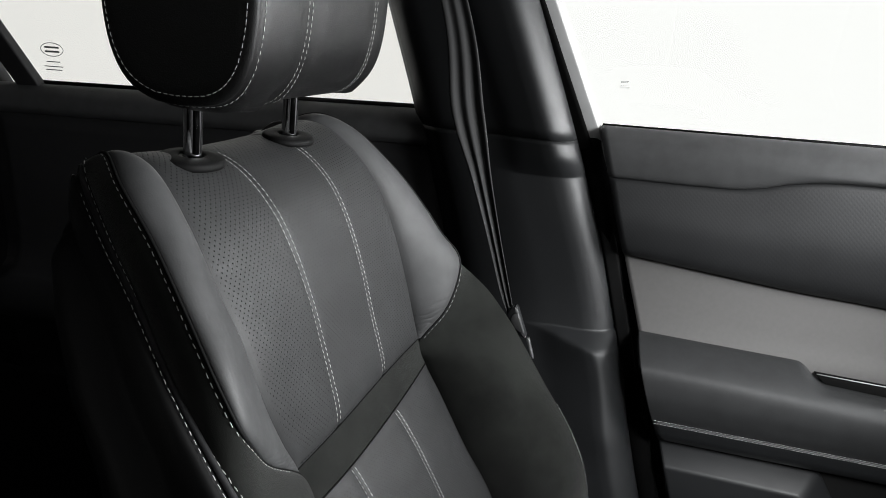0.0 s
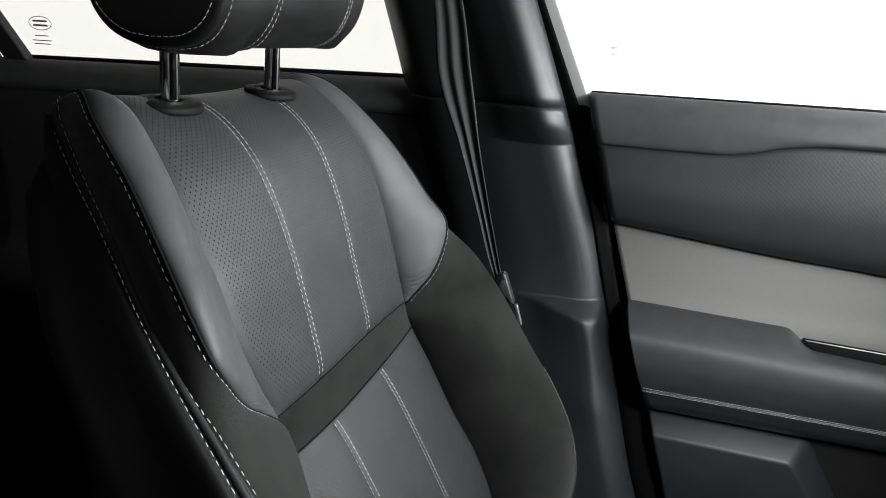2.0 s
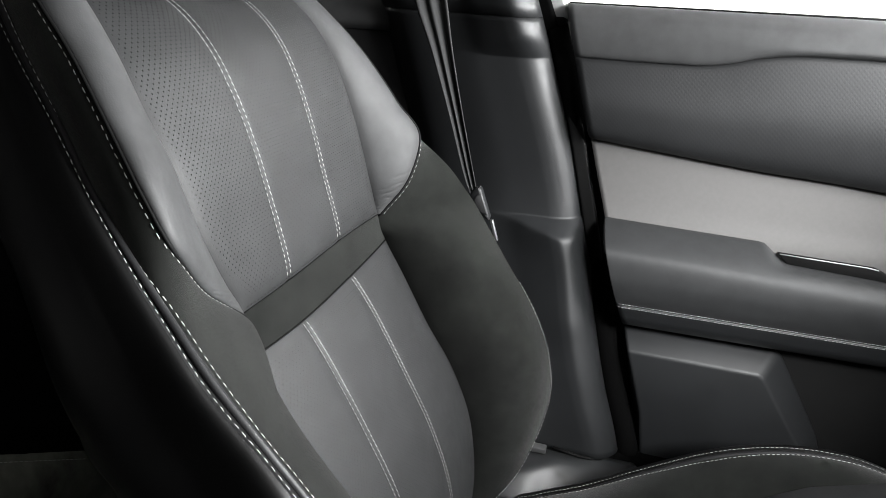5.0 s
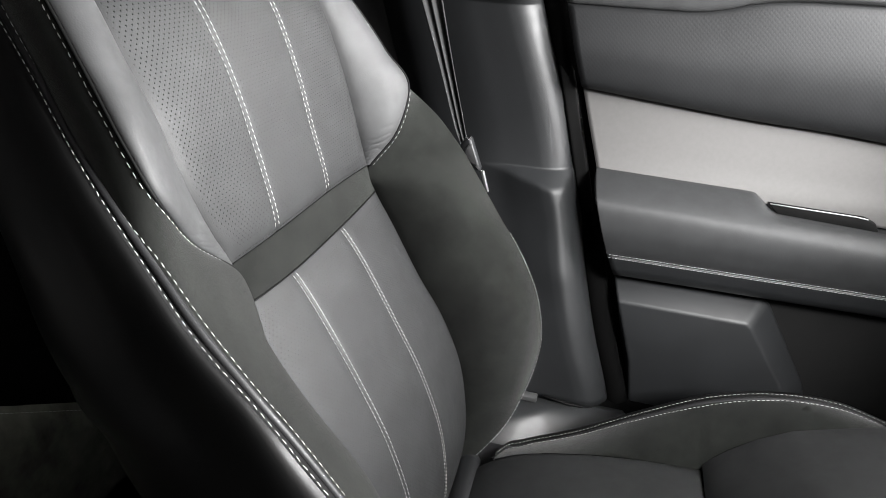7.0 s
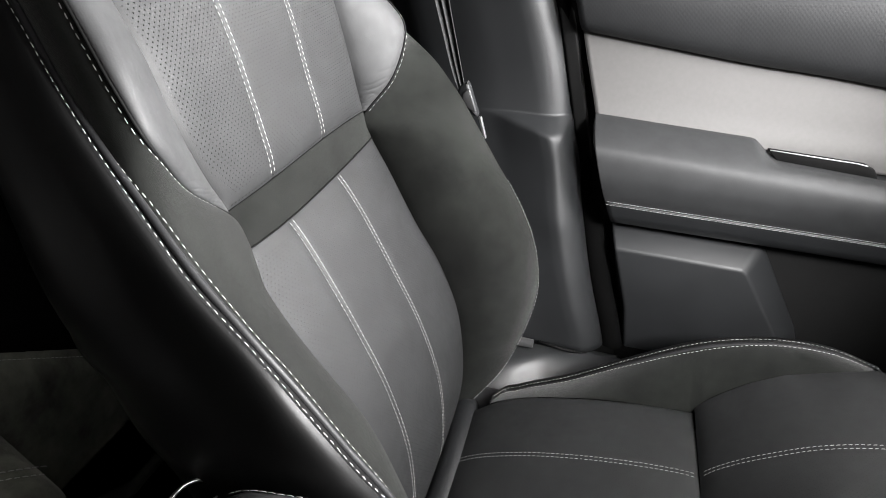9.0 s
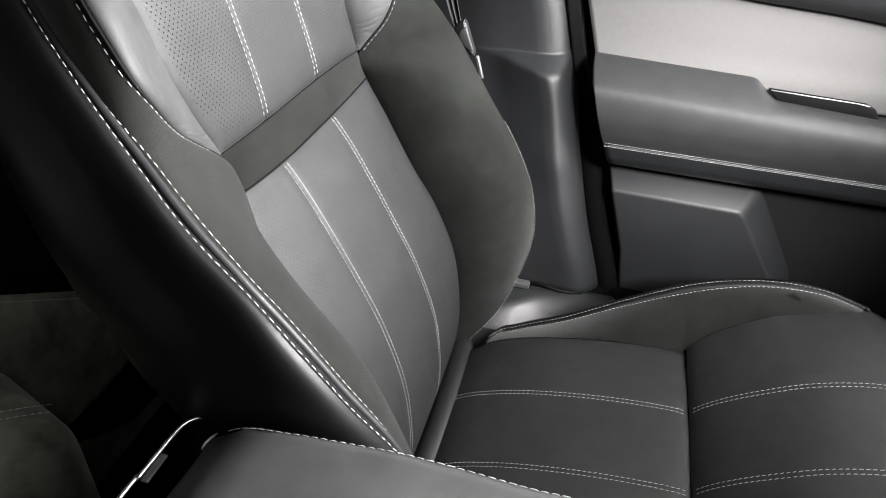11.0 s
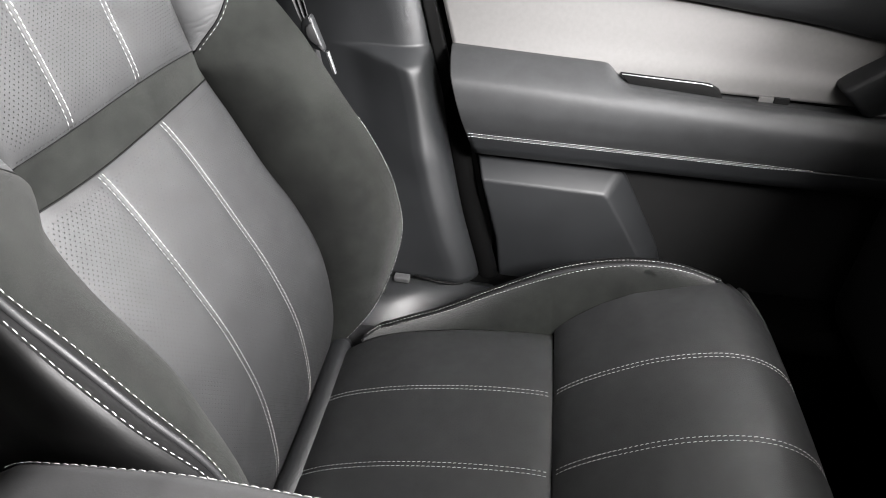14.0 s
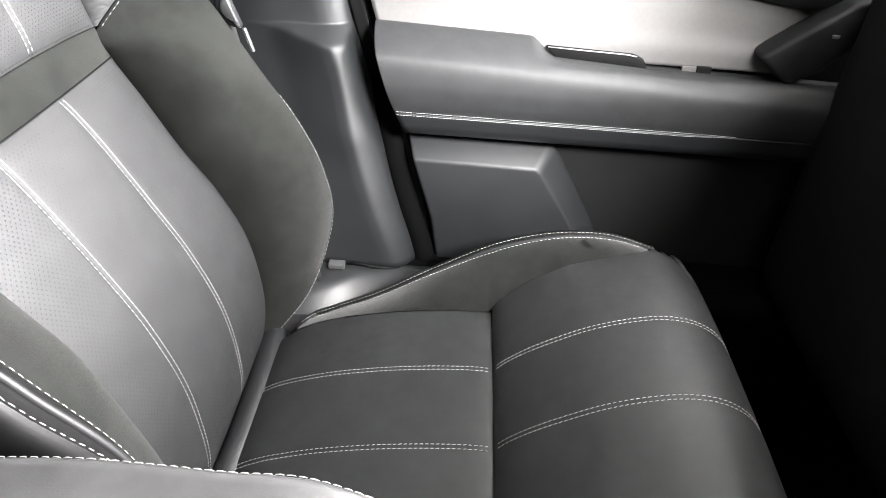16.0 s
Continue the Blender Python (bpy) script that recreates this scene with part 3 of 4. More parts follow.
    _, PS, NS = patch("backrest_bolster", P, M_SUEDE, front_seat, flip=flip, puff=0.0015, soft=0.004, sides="2", label="charcoal suede side bolster")
    # stitching along the wing's edge, on the suede
    rows = np.where((s >= BAND_HIGH + (0.2 if side < 0 else 0.0)) & (s <= 13.4))[0]
    stitches(PS[rows, 0], NS[rows, 3], front_seat, 0.0060, 0.0038, 0.00065, shift=-0.0027 * side, lift=0.0006)
    edge_rows = np.where(s <= (15.0 if side < 0 else 4.6))[0]
    inward = PS[edge_rows, -4] - PS[edge_rows, -1]
    inward /= np.linalg.norm(inward, axis=1, keepdims=True)
    stitches(PS[edge_rows, -1] + inward * np.interp(s[edge_rows], [6.5, 9], [0.0004, 0.0020])[:, None], NS[edge_rows, -2], front_seat, 0.0056, 0.0036, 0.00065, lift=0.0010)
    tube("piping", PW[:, -1] + NW[:, -2] * 0.0006 + (PW[:, -2] - PW[:, -1]) * 0.25, 0.0011, M_RUBBER, front_seat, n=8)
    # piping channel and cord
    o = OUTER[-1](s) if side < 0 else SEAM[1](s) + np.array([-0.022, 0.012, -0.002])
    a, b = SEAM[side](s), o
    P = side_of(bow(a, b, 0.5 * (a + b), 9), side)
    # it meets the suede's edge without a gap
    P = P + (PS[:, -1] - P[:, 0])[:, None] * np.array([1.0, 0.75, 0.45, 0.2, 0.05, 0, 0, 0, 0])[None, :, None]
    N = normals_of(P, flip)
    groove = 0.0003 * np.sin(np.linspace(0, math.pi, 9))[None, :] ** 2 * np.ones((len(s), 1))
    patch("piping_channel", P, M_LEATHER_SHADED, front_seat, flip=flip, dents=groove)
    mid = P[:, 3] + N[:, 3] * 0.0002
    tube("piping", mid, np.interp(s, [7, 9], [0.0030, 0.0022]), M_PIPING, front_seat, n=8)
    # outer side and back
    m = MIDDLE(s)
    deep = np.interp(s, [0, 4, 6, 8, 10, 11, 13, 15], [0.15, 0.16, 0.15, 0.11, 0.065, 0.05, 0.035, 0.02])
    bulge = np.interp(s, [0, 7, 9, 11], [0.012, 0.010, 0.003, 0.0])
    d1 = o + np.stack([-0.15 * deep, 0.8 * bulge, 0.002 + 0 * s], -1)
    d2 = np.stack([o[:, 0] - 0.5 * deep, o[:, 1] + bulge, o[:, 2] - 0.008], -1)
    d3 = np.stack([np.minimum(m[:, 0] - 0.6 * deep, o[:, 0] - 0.8 * deep), o[:, 1] - 0.006, o[:, 2] - 0.014], -1)
    d4 = np.stack([m[:, 0] - deep, o[:, 1] - 0.05, m[:, 2] - 0.02], -1)
    d5 = np.stack([m[:, 0] - deep - 0.01, 0 * s, m[:, 2] - 0.02], -1)
    if side < 0:
        # beside the console the flank runs back to an upright, rounded rear edge
        back = np.interp(s, [0, 2, 3, 4, 5, 6, 7, 8, 9, 10, 11, 12, 13, 15], [-0.130, -0.140, -0.156, -0.174, -0.192, -0.204, -0.226, -0.268, -0.306, -0.333, -0.346, -0.346, -0.350, -0.360])
        run = back - o[:, 0]
        drop = np.interp(s, [0, 10, 11, 12, 13, 15], [0.012, 0.012, 0.012, 0.028, 0.038, 0.048])
        roll = np.interp(s, [0, 1.5, 3, 5, 7, 10, 12], [0.60, 0.75, 0.75, 0.45, 0.22, 0.15, 0.1])
        d1 = o + np.stack([-0.012 * roll, 0.014 * roll, -0.002 * roll], -1)
        d2 = np.stack([o[:, 0] + 0.30 * run, o[:, 1] + 0.021 * roll, o[:, 2] - 0.6 * drop], -1)
        d3 = np.stack([back, o[:, 1] - 0.004, o[:, 2] - drop], -1)
        d4 = np.stack([back - 0.012, o[:, 1] - 0.05, np.minimum(m[:, 2], o[:, 2]) - drop - 0.008], -1)
        d5 = np.stack([back - 0.012, 0 * s, np.minimum(m[:, 2], o[:, 2]) - drop - 0.008], -1)
    t = np.array([0, 0.12, 0.42, 0.72, 0.86, 1.0]) if side < 0 else np.array([0, 0.18, 0.45, 0.72, 0.86, 1.0])
    keys = np.stack([o, d1, d2, d3, d4, d5], 1)
    tt = np.r_[np.linspace(0, 0.72, 22), np.linspace(0.75, 1, 8)]
    P = np.stack([curve(t, k)(tt) for k in keys], 0)
    P = side_of(P, side)
    # flank in the darkened leather, its shade painted in
    _, PO, NO = patch("side_panel", P, M_LEATHER_SHADED, front_seat, flip=flip, puff=0.002, soft=0.006, sides="2", label="black leather backrest flank, darkened for shade")
    stitches(PO[:, 0], NO[:, 1], front_seat, 0.0056, 0.0036, 0.00065, shift=0.0010 * side, lift=0.0008)

# head restraint
_ang = np.linspace(0, 2 * math.pi, 61)[:-1] - math.pi / 2
_c, _n = np.cos(_ang), np.sin(_ang)
HEAD_LOOP = np.stack([0.060 * np.sign(_c) * np.abs(_c) ** 0.58, 0.116 * np.sign(_n) * np.abs(_n) ** 0.50], -1)
_st = [(0.3840, 0.70), (0.3838, 0.86), (0.3840, 0.935), (0.3850, 0.968), (0.3868, 0.988), (0.3890, 0.992), (0.3910, 0.985), (0.3935, 0.995), (0.4000, 1.0)]
_st += [(v, 1.0) for v in np.linspace(0.42, 0.575, 14)] + [(0.586, 0.992), (0.596, 0.972), (0.604, 0.94), (0.610, 0.89), (0.612, 0.80), (0.612, 0.66)]
_y = np.array([v for v, _ in _st])
_k = np.array([v for _, v in _st])
P = np.empty((len(_st), 60, 3))
P[..., 1] = _y[:, None]
P[..., 2] = 1.064 + HEAD_LOOP[None, :, 1] * _k[:, None]
P[..., 0] = -0.300 + HEAD_LOOP[None, :, 0] * (1 - (1 - _k[:, None]) * 1.5) + 0.06 * (P[..., 2] - 1.0) + 0.010 * (1 - ((_y[:, None] - 0.497) / 0.115) ** 2) * (HEAD_LOOP[None, :, 0] > 0) * (HEAD_LOOP[None, :, 0] / 0.060)
P[..., 2] += -0.004 * np.exp(-(((_y[:, None] - 0.405) / 0.008) ** 2)) * (HEAD_LOOP[None, :, 1] < -0.10) + 0.010 * np.clip(-(HEAD_LOOP[None, :, 0] + 0.01) / 0.05, 0, 1) * (HEAD_LOOP[None, :, 1] < 0)
for k in (0.4435, 0.5550):
    dip = 0.0022 * np.exp(-(((_y[:, None] - k) / 0.004) ** 2)) * (HEAD_LOOP[None, :, 0] > 0)
    P[..., 0] -= dip
# slack leather: shallow folds at the lower front corner and across the front
_u = np.arange(60)[None, :] / 60.0
for _yy, _uu, _dy, _du, _amp in ((0.414, 0.04, 0.011, 0.045, 0.0085), (0.432, 0.08, 0.006, 0.05, -0.0035), (0.424, 0.13, 0.006, 0.06, 0.0022), (0.444, 0.05, 0.007, 0.05, 0.0030), (0.500, 0.10, 0.030, 0.010, 0.0010), (0.520, 0.14, 0.025, 0.012, -0.0009), (0.490, 0.19, 0.030, 0.012, 0.0008), (0.588, 0.04, 0.010, 0.03, 0.0035)):
    _bump = _amp * np.exp(-(((_y[:, None] - _yy) / _dy) ** 2) - (((_u - _uu) / _du) ** 2))
    P[..., 0] += _bump
    P[..., 2] -= 0.8 * _bump
NH = normals_of(P, False)
if (NH[12, 15] @ np.array([1, 0, 0])) < 0:
    NH = -NH
_faces = grid_faces(len(_st), 60, flip=True, wrap=True) + [tuple(range(60))[::-1], tuple(range((len(_st) - 1) * 60, len(_st) * 60))]
head = mesh_object("head_restraint", P.reshape(-1, 3), _faces, M_HEAD, front_seat, "grained black leather head restraint with pale stitching")


def head_line(y):
    """The line round the head restraint's front at that y."""
    keep = [j for j in range(60) if 0 <= j <= 30]
    pts = np.array([[np.interp(y, _y, P[:, j, c]) for c in range(3)] for j in keep])
    nn = np.array([[np.interp(y, _y, NH[:, j, c]) for c in range(3)] for j in keep])
    return pts, nn


for y in (0.4435, 0.5550):
    for off in (-0.0024, 0.0024):
        stitches(*head_line(y + off), head, 0.0046, 0.0031, 0.0006, slant=0.12)
_loop = list(range(60)) + [0]
stitches(P[2, _loop], NH[2, _loop], head, 0.0048, 0.0034, 0.0006)
stitches(P[7, _loop], NH[7, _loop], head, 0.0050, 0.0034, 0.0006)
for y in (0.405, 0.540):
    tube("head_restraint_post", [(-0.309, y, 0.895), (-0.308, y, 0.905), (-0.306, y, 0.93), (-0.3045, y, 0.95), (-0.303, y, 0.985)], 0.0066, M_CHROME, front_seat, "polished chrome post", n=18, up=(1, 0, 0))
    ring = [(0.0, 0.0), (0.0255, 0.0), (0.0265, 0.002), (0.0262, 0.0045), (0.0245, 0.0060), (0.0120, 0.0068), (0.0098, 0.0060), (0.0092, 0.0)]
    V = []
    for rad, up in ring:
        for k in range(32):
            a = 2 * math.pi * k / 32
            V.append((-0.308 + 0.80 * rad * math.cos(a), y + rad * math.sin(a), 0.9065 + up - 0.12 * rad * math.cos(a)))
    mesh_object("post_collar", V, grid_faces(len(ring), 32, flip=True, wrap=True), M_RUBBER, front_seat, "black plastic post collar")

# cushion: rear panel, raised front panel, side bolsters
_cx = [-0.075, -0.045, 0.0, 0.06, 0.12, 0.188]
REAR_Z = curve(_cx, [0.315, 0.335, 0.354, 0.370, 0.380, 0.386])
_front = [(0.190, 0.390), (0.203, 0.402), (0.225, 0.420), (0.252, 0.438), (0.285, 0.457), (0.320, 0.470), (0.350, 0.476), (0.375, 0.474), (0.400, 0.462), (0.420, 0.438), (0.432, 0.40), (0.438, 0.35), (0.436, 0.27)]
_ft = np.r_[0, np.cumsum(np.linalg.norm(np.diff(np.array(_front), axis=0), axis=1))]
FRONT = curve(_ft, [(x - 0.0015, z - 0.003) for x, z in _front])
HALF_REAR = curve([-0.075, -0.04, 0.05, 0.12, 0.19], [0.146, 0.154, 0.157, 0.157, 0.156])
_pipe_x = [-0.046, -0.040, -0.017, 0.044, 0.117, 0.196, 0.285, 0.330, 0.378]
PIPE = curve(_pipe_x, [(0.158, 0.328), (0.180, 0.320), (0.199, 0.320), (0.214, 0.341), (0.221, 0.384), (0.221, 0.430), (0.219, 0.4545), (0.217, 0.4545), (0.209, 0.4455)])


# seam between the thigh support and the suede beside it
SEAM_X = (0.188, 0.215, 0.24, 0.271, 0.326, 0.350, 0.363, 0.373, 0.379)
SEAM_HALF = (0.156, 0.162, 0.1655, 0.1685, 0.1740, 0.180, 0.188, 0.199, 0.208)
SEAM_Z = (0.386, 0.408, 0.427, 0.444, 0.4585, 0.4605, 0.4585, 0.453, 0.446)
CUSHION_LINES = (-0.0495, 0.0530)


def cushion_cols(n, half):
    extra = [k / half + d / half for k in CUSHION_LINES for d in (-0.007, -0.004, -0.002, 0, 0.002, 0.004, 0.007)]
    edge = [k * (1 - d) for k in (-1, 1) for d in (0.006, 0.015, 0.03, 0.05)]
    return np.unique(np.round(np.r_[np.linspace(-1, 1, n), extra, edge], 5))


def cushion_panel(name, P, puff, label, sides):
    da = lengths(P, 0)
    y = P[..., 1] - YC
    d = np.minimum(da, da[-1:] - da)
    field = (d > 0.012) * (np.abs(y + 0.0495) > 0.006) * (np.abs(y - 0.053) > 0.006) * (np.abs(y - 0.002) < 0.050) * 0.15
    ob, P, N = patch(name, P, M_PERF, front_seat, puff=puff, soft=0.009, sides=sides, dents=sewn_lines(P, CUSHION_LINES), perforated=field, label=label)
    for k in CUSHION_LINES:
        for off in (-0.0025, 0.0025):
            pts, nn = line_at(P, N, YC + k + off)
            stitches(pts[1:-1], nn[1:-1], front_seat, 0.0050, 0.0036, 0.0008, slant=0.1)
    return P, N


x = np.linspace(-0.075, 0.188, 70)
f = cushion_cols(21, 0.155)
P = np.empty((len(x), len(f), 3))
P[..., 0] = x[:, None]
P[..., 1] = YC + f[None] * HALF_REAR(x)[:, None]
P[..., 2] = REAR_Z(x)[:, None] - 0.006 * (np.abs(f) ** 3)[None]
cushion_panel("cushion_rear_panel", P, 0.004, "perforated black leather rear cushion panel", "0123")
t = np.linspace(0, _ft[-1], 90)
xz = FRONT(t)
half = np.interp(xz[:, 0] + 0.25 * (t > _ft[8]), [*SEAM_X, 0.41, 0.70], [*SEAM_HALF, 0.221, 0.226])
f = cushion_cols(25, 0.19)
P = np.empty((len(t), len(f), 3))
P[..., 0] = xz[:, :1] - 0.010 * (np.abs(f) ** 4)[None] * np.clip((xz[:, :1] - 0.36) / 0.05, 0, 1)
P[..., 1] = YC + f[None] * half[:, None]
edge_z = np.interp(xz[:, 0], [*SEAM_X, 0.42], [*SEAM_Z, 0.42])
P[..., 2] = xz[:, 1:] + (np.minimum(edge_z - xz[:, 1], 0) * (xz[:, 0] < 0.42))[:, None] * (np.abs(f) ** 3)[None]
THIGH, _ = cushion_panel("cushion_front_panel", P, 0.004, "perforated black leather thigh support", "0")

for side in (-1, 1):
    flip = side < 0
    x = np.r_[np.linspace(-0.046, -0.030, 12)[:-1], np.linspace(-0.030, 0.378, 80)]
    inner = np.stack([x, np.where(x < 0.188, HALF_REAR(np.minimum(x, 0.188)), np.interp(x, SEAM_X, SEAM_HALF)),
                      np.where(x < 0.188, REAR_Z(np.minimum(x, 0.188)) - 0.006, np.interp(x, SEAM_X, SEAM_Z))], -1)
    pz = PIPE(x)
    pipe = np.stack([x, pz[:, 0], pz[:, 1]], -1)
    wide = np.linalg.norm(pipe - inner, axis=1)[:, None]
    P = side_of(bow(inner, pipe, 0.5 * (inner + pipe) + np.array([0, -0.03, 0.12]) * wide, 40), side)
    _, PB, NB = patch("cushion_bolster", P, M_SUEDE, front_seat, flip=flip, puff=0.001, soft=0.004, sides="3", label="charcoal suede cushion bolster")
    stitches(PB[1:, -4], NB[1:, -4], front_seat, 0.0050, 0.0034, 0.0007)
    tube("piping", pipe_line := side_of(pipe, side) + np.array([0, 0, -0.0012]), 0.0030, M_PIPING, front_seat, n=8)
    out = [(0.0, 0.0), (0.006, 0.002), (0.016, -0.001), (0.026, -0.012), (0.030, -0.035), (0.030, -0.09), (0.024, -0.16)]
    P = np.stack([np.stack([x, pz[:, 0] + h, pz[:, 1] + z], -1) for h, z in out], 1)
    P = np.stack([curve(np.arange(7), k)(np.linspace(0, 6, 25)) for k in P], 0)
    _, PO, NO = patch("cushion_flank", side_of(P, side), M_LEATHER_SHADED, front_seat, flip=flip, label="black leather cushion flank")
    stitches(PO[1:, 4], NO[1:, 4], front_seat, 0.0050, 0.0034, 0.0007)

# the thigh support's rounded sides, in front of the bolsters
_rim = np.where(THIGH[:, 0, 0] > 0.366)[0]
_rim = _rim[_rim >= np.argmax(THIGH[:, 0, 0] > 0.366)]
for side, col in ((-1, 0), (1, -1)):
    edge = THIGH[_rim, col]
    near = THIGH[_rim, col - side * 2]
    out = edge - near
    out /= np.linalg.norm(out, axis=1, keepdims=True)
    rows = [edge - 0.001 * out]
    for along, y, drop in ((0.004, 0.002, 0.001), (0.006, 0.006, 0.006), (0.004, 0.009, 0.016), (0.0, 0.010, 0.05), (-0.006, 0.009, 0.11), (-0.014, 0.007, 0.17)):
        rows.append(edge + along * out + np.stack([0 * edge[:, 0] - 0.15 * drop, side * y + 0 * edge[:, 0], -drop + 0 * edge[:, 0]], -1))
    P = np.stack(rows, 1)
    P = np.stack([curve(np.arange(7), k)(np.linspace(0, 6, 25)) for k in P], 0)
    patch("thigh_side", P, M_LEATHER_SHADED, front_seat, flip=side < 0, label="black leather side of the thigh support")

# roll of leather in the angle between cushion and backrest
y = np.linspace(YC - 0.165, YC + 0.165, 30)
bend = ((y - YC) / 0.165) ** 2
tube("seat_roll", np.stack([-0.069 - 0.010 * bend, y, 0.316 - 0.012 * bend**2], -1), 0.0165, M_TRIM, front_seat, "black leather roll behind the cushion", n=16)
# base under the cushion
box("seat_base", (-0.10, YC - 0.235, 0.09), (0.40, YC + 0.235, 0.30), 0.03, M_DARK, front_seat, "matt black plastic seat base")
for sx in (-1, 1):
    box("seat_rail", (-0.16, YC + sx * 0.17 - 0.02, 0.0), (0.36, YC + sx * 0.17 + 0.02, 0.10), 0.008, M_DARK, front_seat, "dark steel seat rail")
# ---- the car's body ----
def wall_box(name, lo, hi, r, material, label, category="wall", shape=None):
    ob = box(name, lo, hi, r, material, None, label, shape)
    return tagged(ob, "", category, "", "structure")


wall_box("floor", (-1.7, -0.98, -0.06), (1.25, 0.98, 0.0), 0.01, M_CARPET, "black carpeted car floor", "floor")
wall_box("ceiling", (-1.75, -0.80, 1.27), (0.35, 0.80, 1.33), 0.02, M_LINER, "black fabric car roof lining", "ceiling")
# unseen; no rear window is left in it, to keep light from behind out
wall_box("wall_rear", (-1.78, -0.98, -0.05), (-1.68, 0.98, 1.30), 0.02, M_DARK, "unseen black wall closing the cabin, without the tailgate's window")
wall_box("wall_driver_side", (-1.7, -1.00, -0.05), (1.2, -0.90, 0.91), 0.03, M_DARK, "black door trim on the driver's side")
# unseen panel, added to keep light from the driver's window out
wall_box("driver_window_blocker", (-0.42, -1.00, 0.90), (0.80, -0.90, 1.30), 0.02, M_DARK, "unseen black panel added over the driver's window to block light", "wall")
wall_box("pillar_driver_rear", (-1.72, -1.00, 0.90), (-1.10, -0.90, 1.30), 0.02, M_DARK, "black rear pillar on the driver's side", "pillar")
wall_box("roof_rail_driver_side", (-1.7, -0.92, 1.22), (0.45, -0.76, 1.32), 0.03, M_LINER, "black roof rail on the driver's side", "trim")
wall_box("roof_rail_passenger_side", (-1.7, 0.74, 1.24), (0.45, 0.90, 1.32), 0.03, M_LINER, "black roof rail on the passenger side", "trim")
wall_box("dashboard", (0.575, -0.90, 0.30), (1.15, 0.86, 0.885), 0.06, M_DASH, "matt black dashboard", "dashboard")
wall_box("bulkhead", (1.10, -0.98, -0.05), (1.22, 0.98, 0.88), 0.02, M_CARPET, "black bulkhead under the dashboard")

for _side, _name in ((-1, "driver"), (1, "passenger")):
    wall_box("pillar_front_" + _name, (0.40, -0.05, -0.03), (1.08, 0.05, 0.03), 0.02, M_DARK, "black windscreen pillar trim", "pillar", lambda V, k=_side: np.c_[V[:, 0], V[:, 1] * 0.8 + k * (0.86 + 0.06 * (V[:, 0] - 0.4)), V[:, 2] + 1.285 - 0.56 * (V[:, 0] - 0.40)])

# unseen block for the driver's seat back, behind the camera; shades the flank
box("driver_seat_blocker", (-0.42, -0.56, 0.05), (0.02, -0.05, 1.02), 0.05, M_LEATHER_SHADED, None, "unseen plain block for the driver's seat back, added to block light")
tagged(bpy.data.objects["driver_seat_blocker"], "", "car seat", "", "structure")

# passenger side, outer skin of the doors up to the window line
wall_box("wall_passenger_side", (-1.7, 0.955, -0.05), (1.2, 1.00, 0.895), 0.02, M_DARK, "black outer door skin on the passenger side")

# ---- door beside the seat ----
door = tagged(new("door_1"), "black leather-trimmed car door with a satin silver panel", "car door", "", "structure")
REAR_EDGE = curve([0.10, 0.33, 0.50, 0.545, 0.646, 0.739, 0.845, 0.903, 0.92], [0.15, 0.112, 0.066, 0.050, 0.018, -0.013, -0.045, -0.062, -0.067])
XF = 0.86


def strip(name, lines, material, label="", n=40, xs=None, thick=0.012, front=XF, fine=6):
    """A door panel: lines of (y, z) or functions of x, from top to bottom, each starting at the door's sloping rear edge."""
    us = np.linspace(0, 1, n) ** 1.25
    keys = []
    for y, z in lines:
        z0 = z(0.0) if callable(z) else z
        start = float(REAR_EDGE(z0))
        x = start + us * (front - start)
        zz = np.array([float(z(v)) for v in x]) if callable(z) else np.full(n, z)
        yy = np.array([float(y(v)) for v in x]) if callable(y) else np.full(n, y)
        keys.append(np.stack([x, yy, zz], -1))
    keys = np.stack(keys, 1)
    tt = np.linspace(0, len(lines) - 1, (len(lines) - 1) * fine + 1)
    P = np.stack([curve(np.arange(len(lines)), k)(tt) for k in keys], 0)
    return sheet(name, P, thick, material, door, label, flip=True), P


wave = curve([-0.10, -0.046, 0.073, 0.112, 0.14, 0.166, 0.196, 0.265, 0.40, 0.60, 0.90], [0.843, 0.843, 0.843, 0.844, 0.849, 0.856, 0.860, 0.862, 0.860, 0.855, 0.85])
silver_top = curve([-0.10, -0.013, 0.092, 0.193, 0.298, 0.372, 0.453, 0.514, 0.60, 0.9], [0.747, 0.739, 0.729, 0.720, 0.714, 0.707, 0.699, 0.690, 0.68, 0.66])
# paler wing leather on the ledge: light on its top put into colour
strip("window_ledge", [(0.925, 0.898), (0.912, 0.904), (0.898, 0.902), (0.884, 0.890), (0.878, 0.872), (0.880, lambda x: wave(x) + 0.003), (0.890, lambda x: wave(x) - 0.002)], M_WING, "smooth leather window ledge, paled for the light on it")
strip("upper_door_pad", [(0.890, lambda x: wave(x) + 0.001), (0.882, lambda x: wave(x) - 0.004), (0.876, lambda x: 0.75 * wave(x) + 0.25 * silver_top(x)), (0.872, lambda x: 0.45 * wave(x) + 0.55 * silver_top(x)), (0.876, lambda x: 0.15 * wave(x) + 0.85 * silver_top(x)), (0.886, lambda x: silver_top(x) + 0.004), (0.900, lambda x: silver_top(x) + 0.002)], M_DOORPAD, "embossed black leather upper door pad")
strip("silver_panel", [(0.902, lambda x: silver_top(x) + 0.010), (0.896, lambda x: silver_top(x) - 0.01), (0.890, lambda x: 0.6 * silver_top(x) + 0.4 * 0.63), (0.884, lambda x: 0.3 * silver_top(x) + 0.7 * 0.63), (0.877, 0.632), (0.874, 0.612)], M_SILVER, "satin silver door panel", front=0.555)
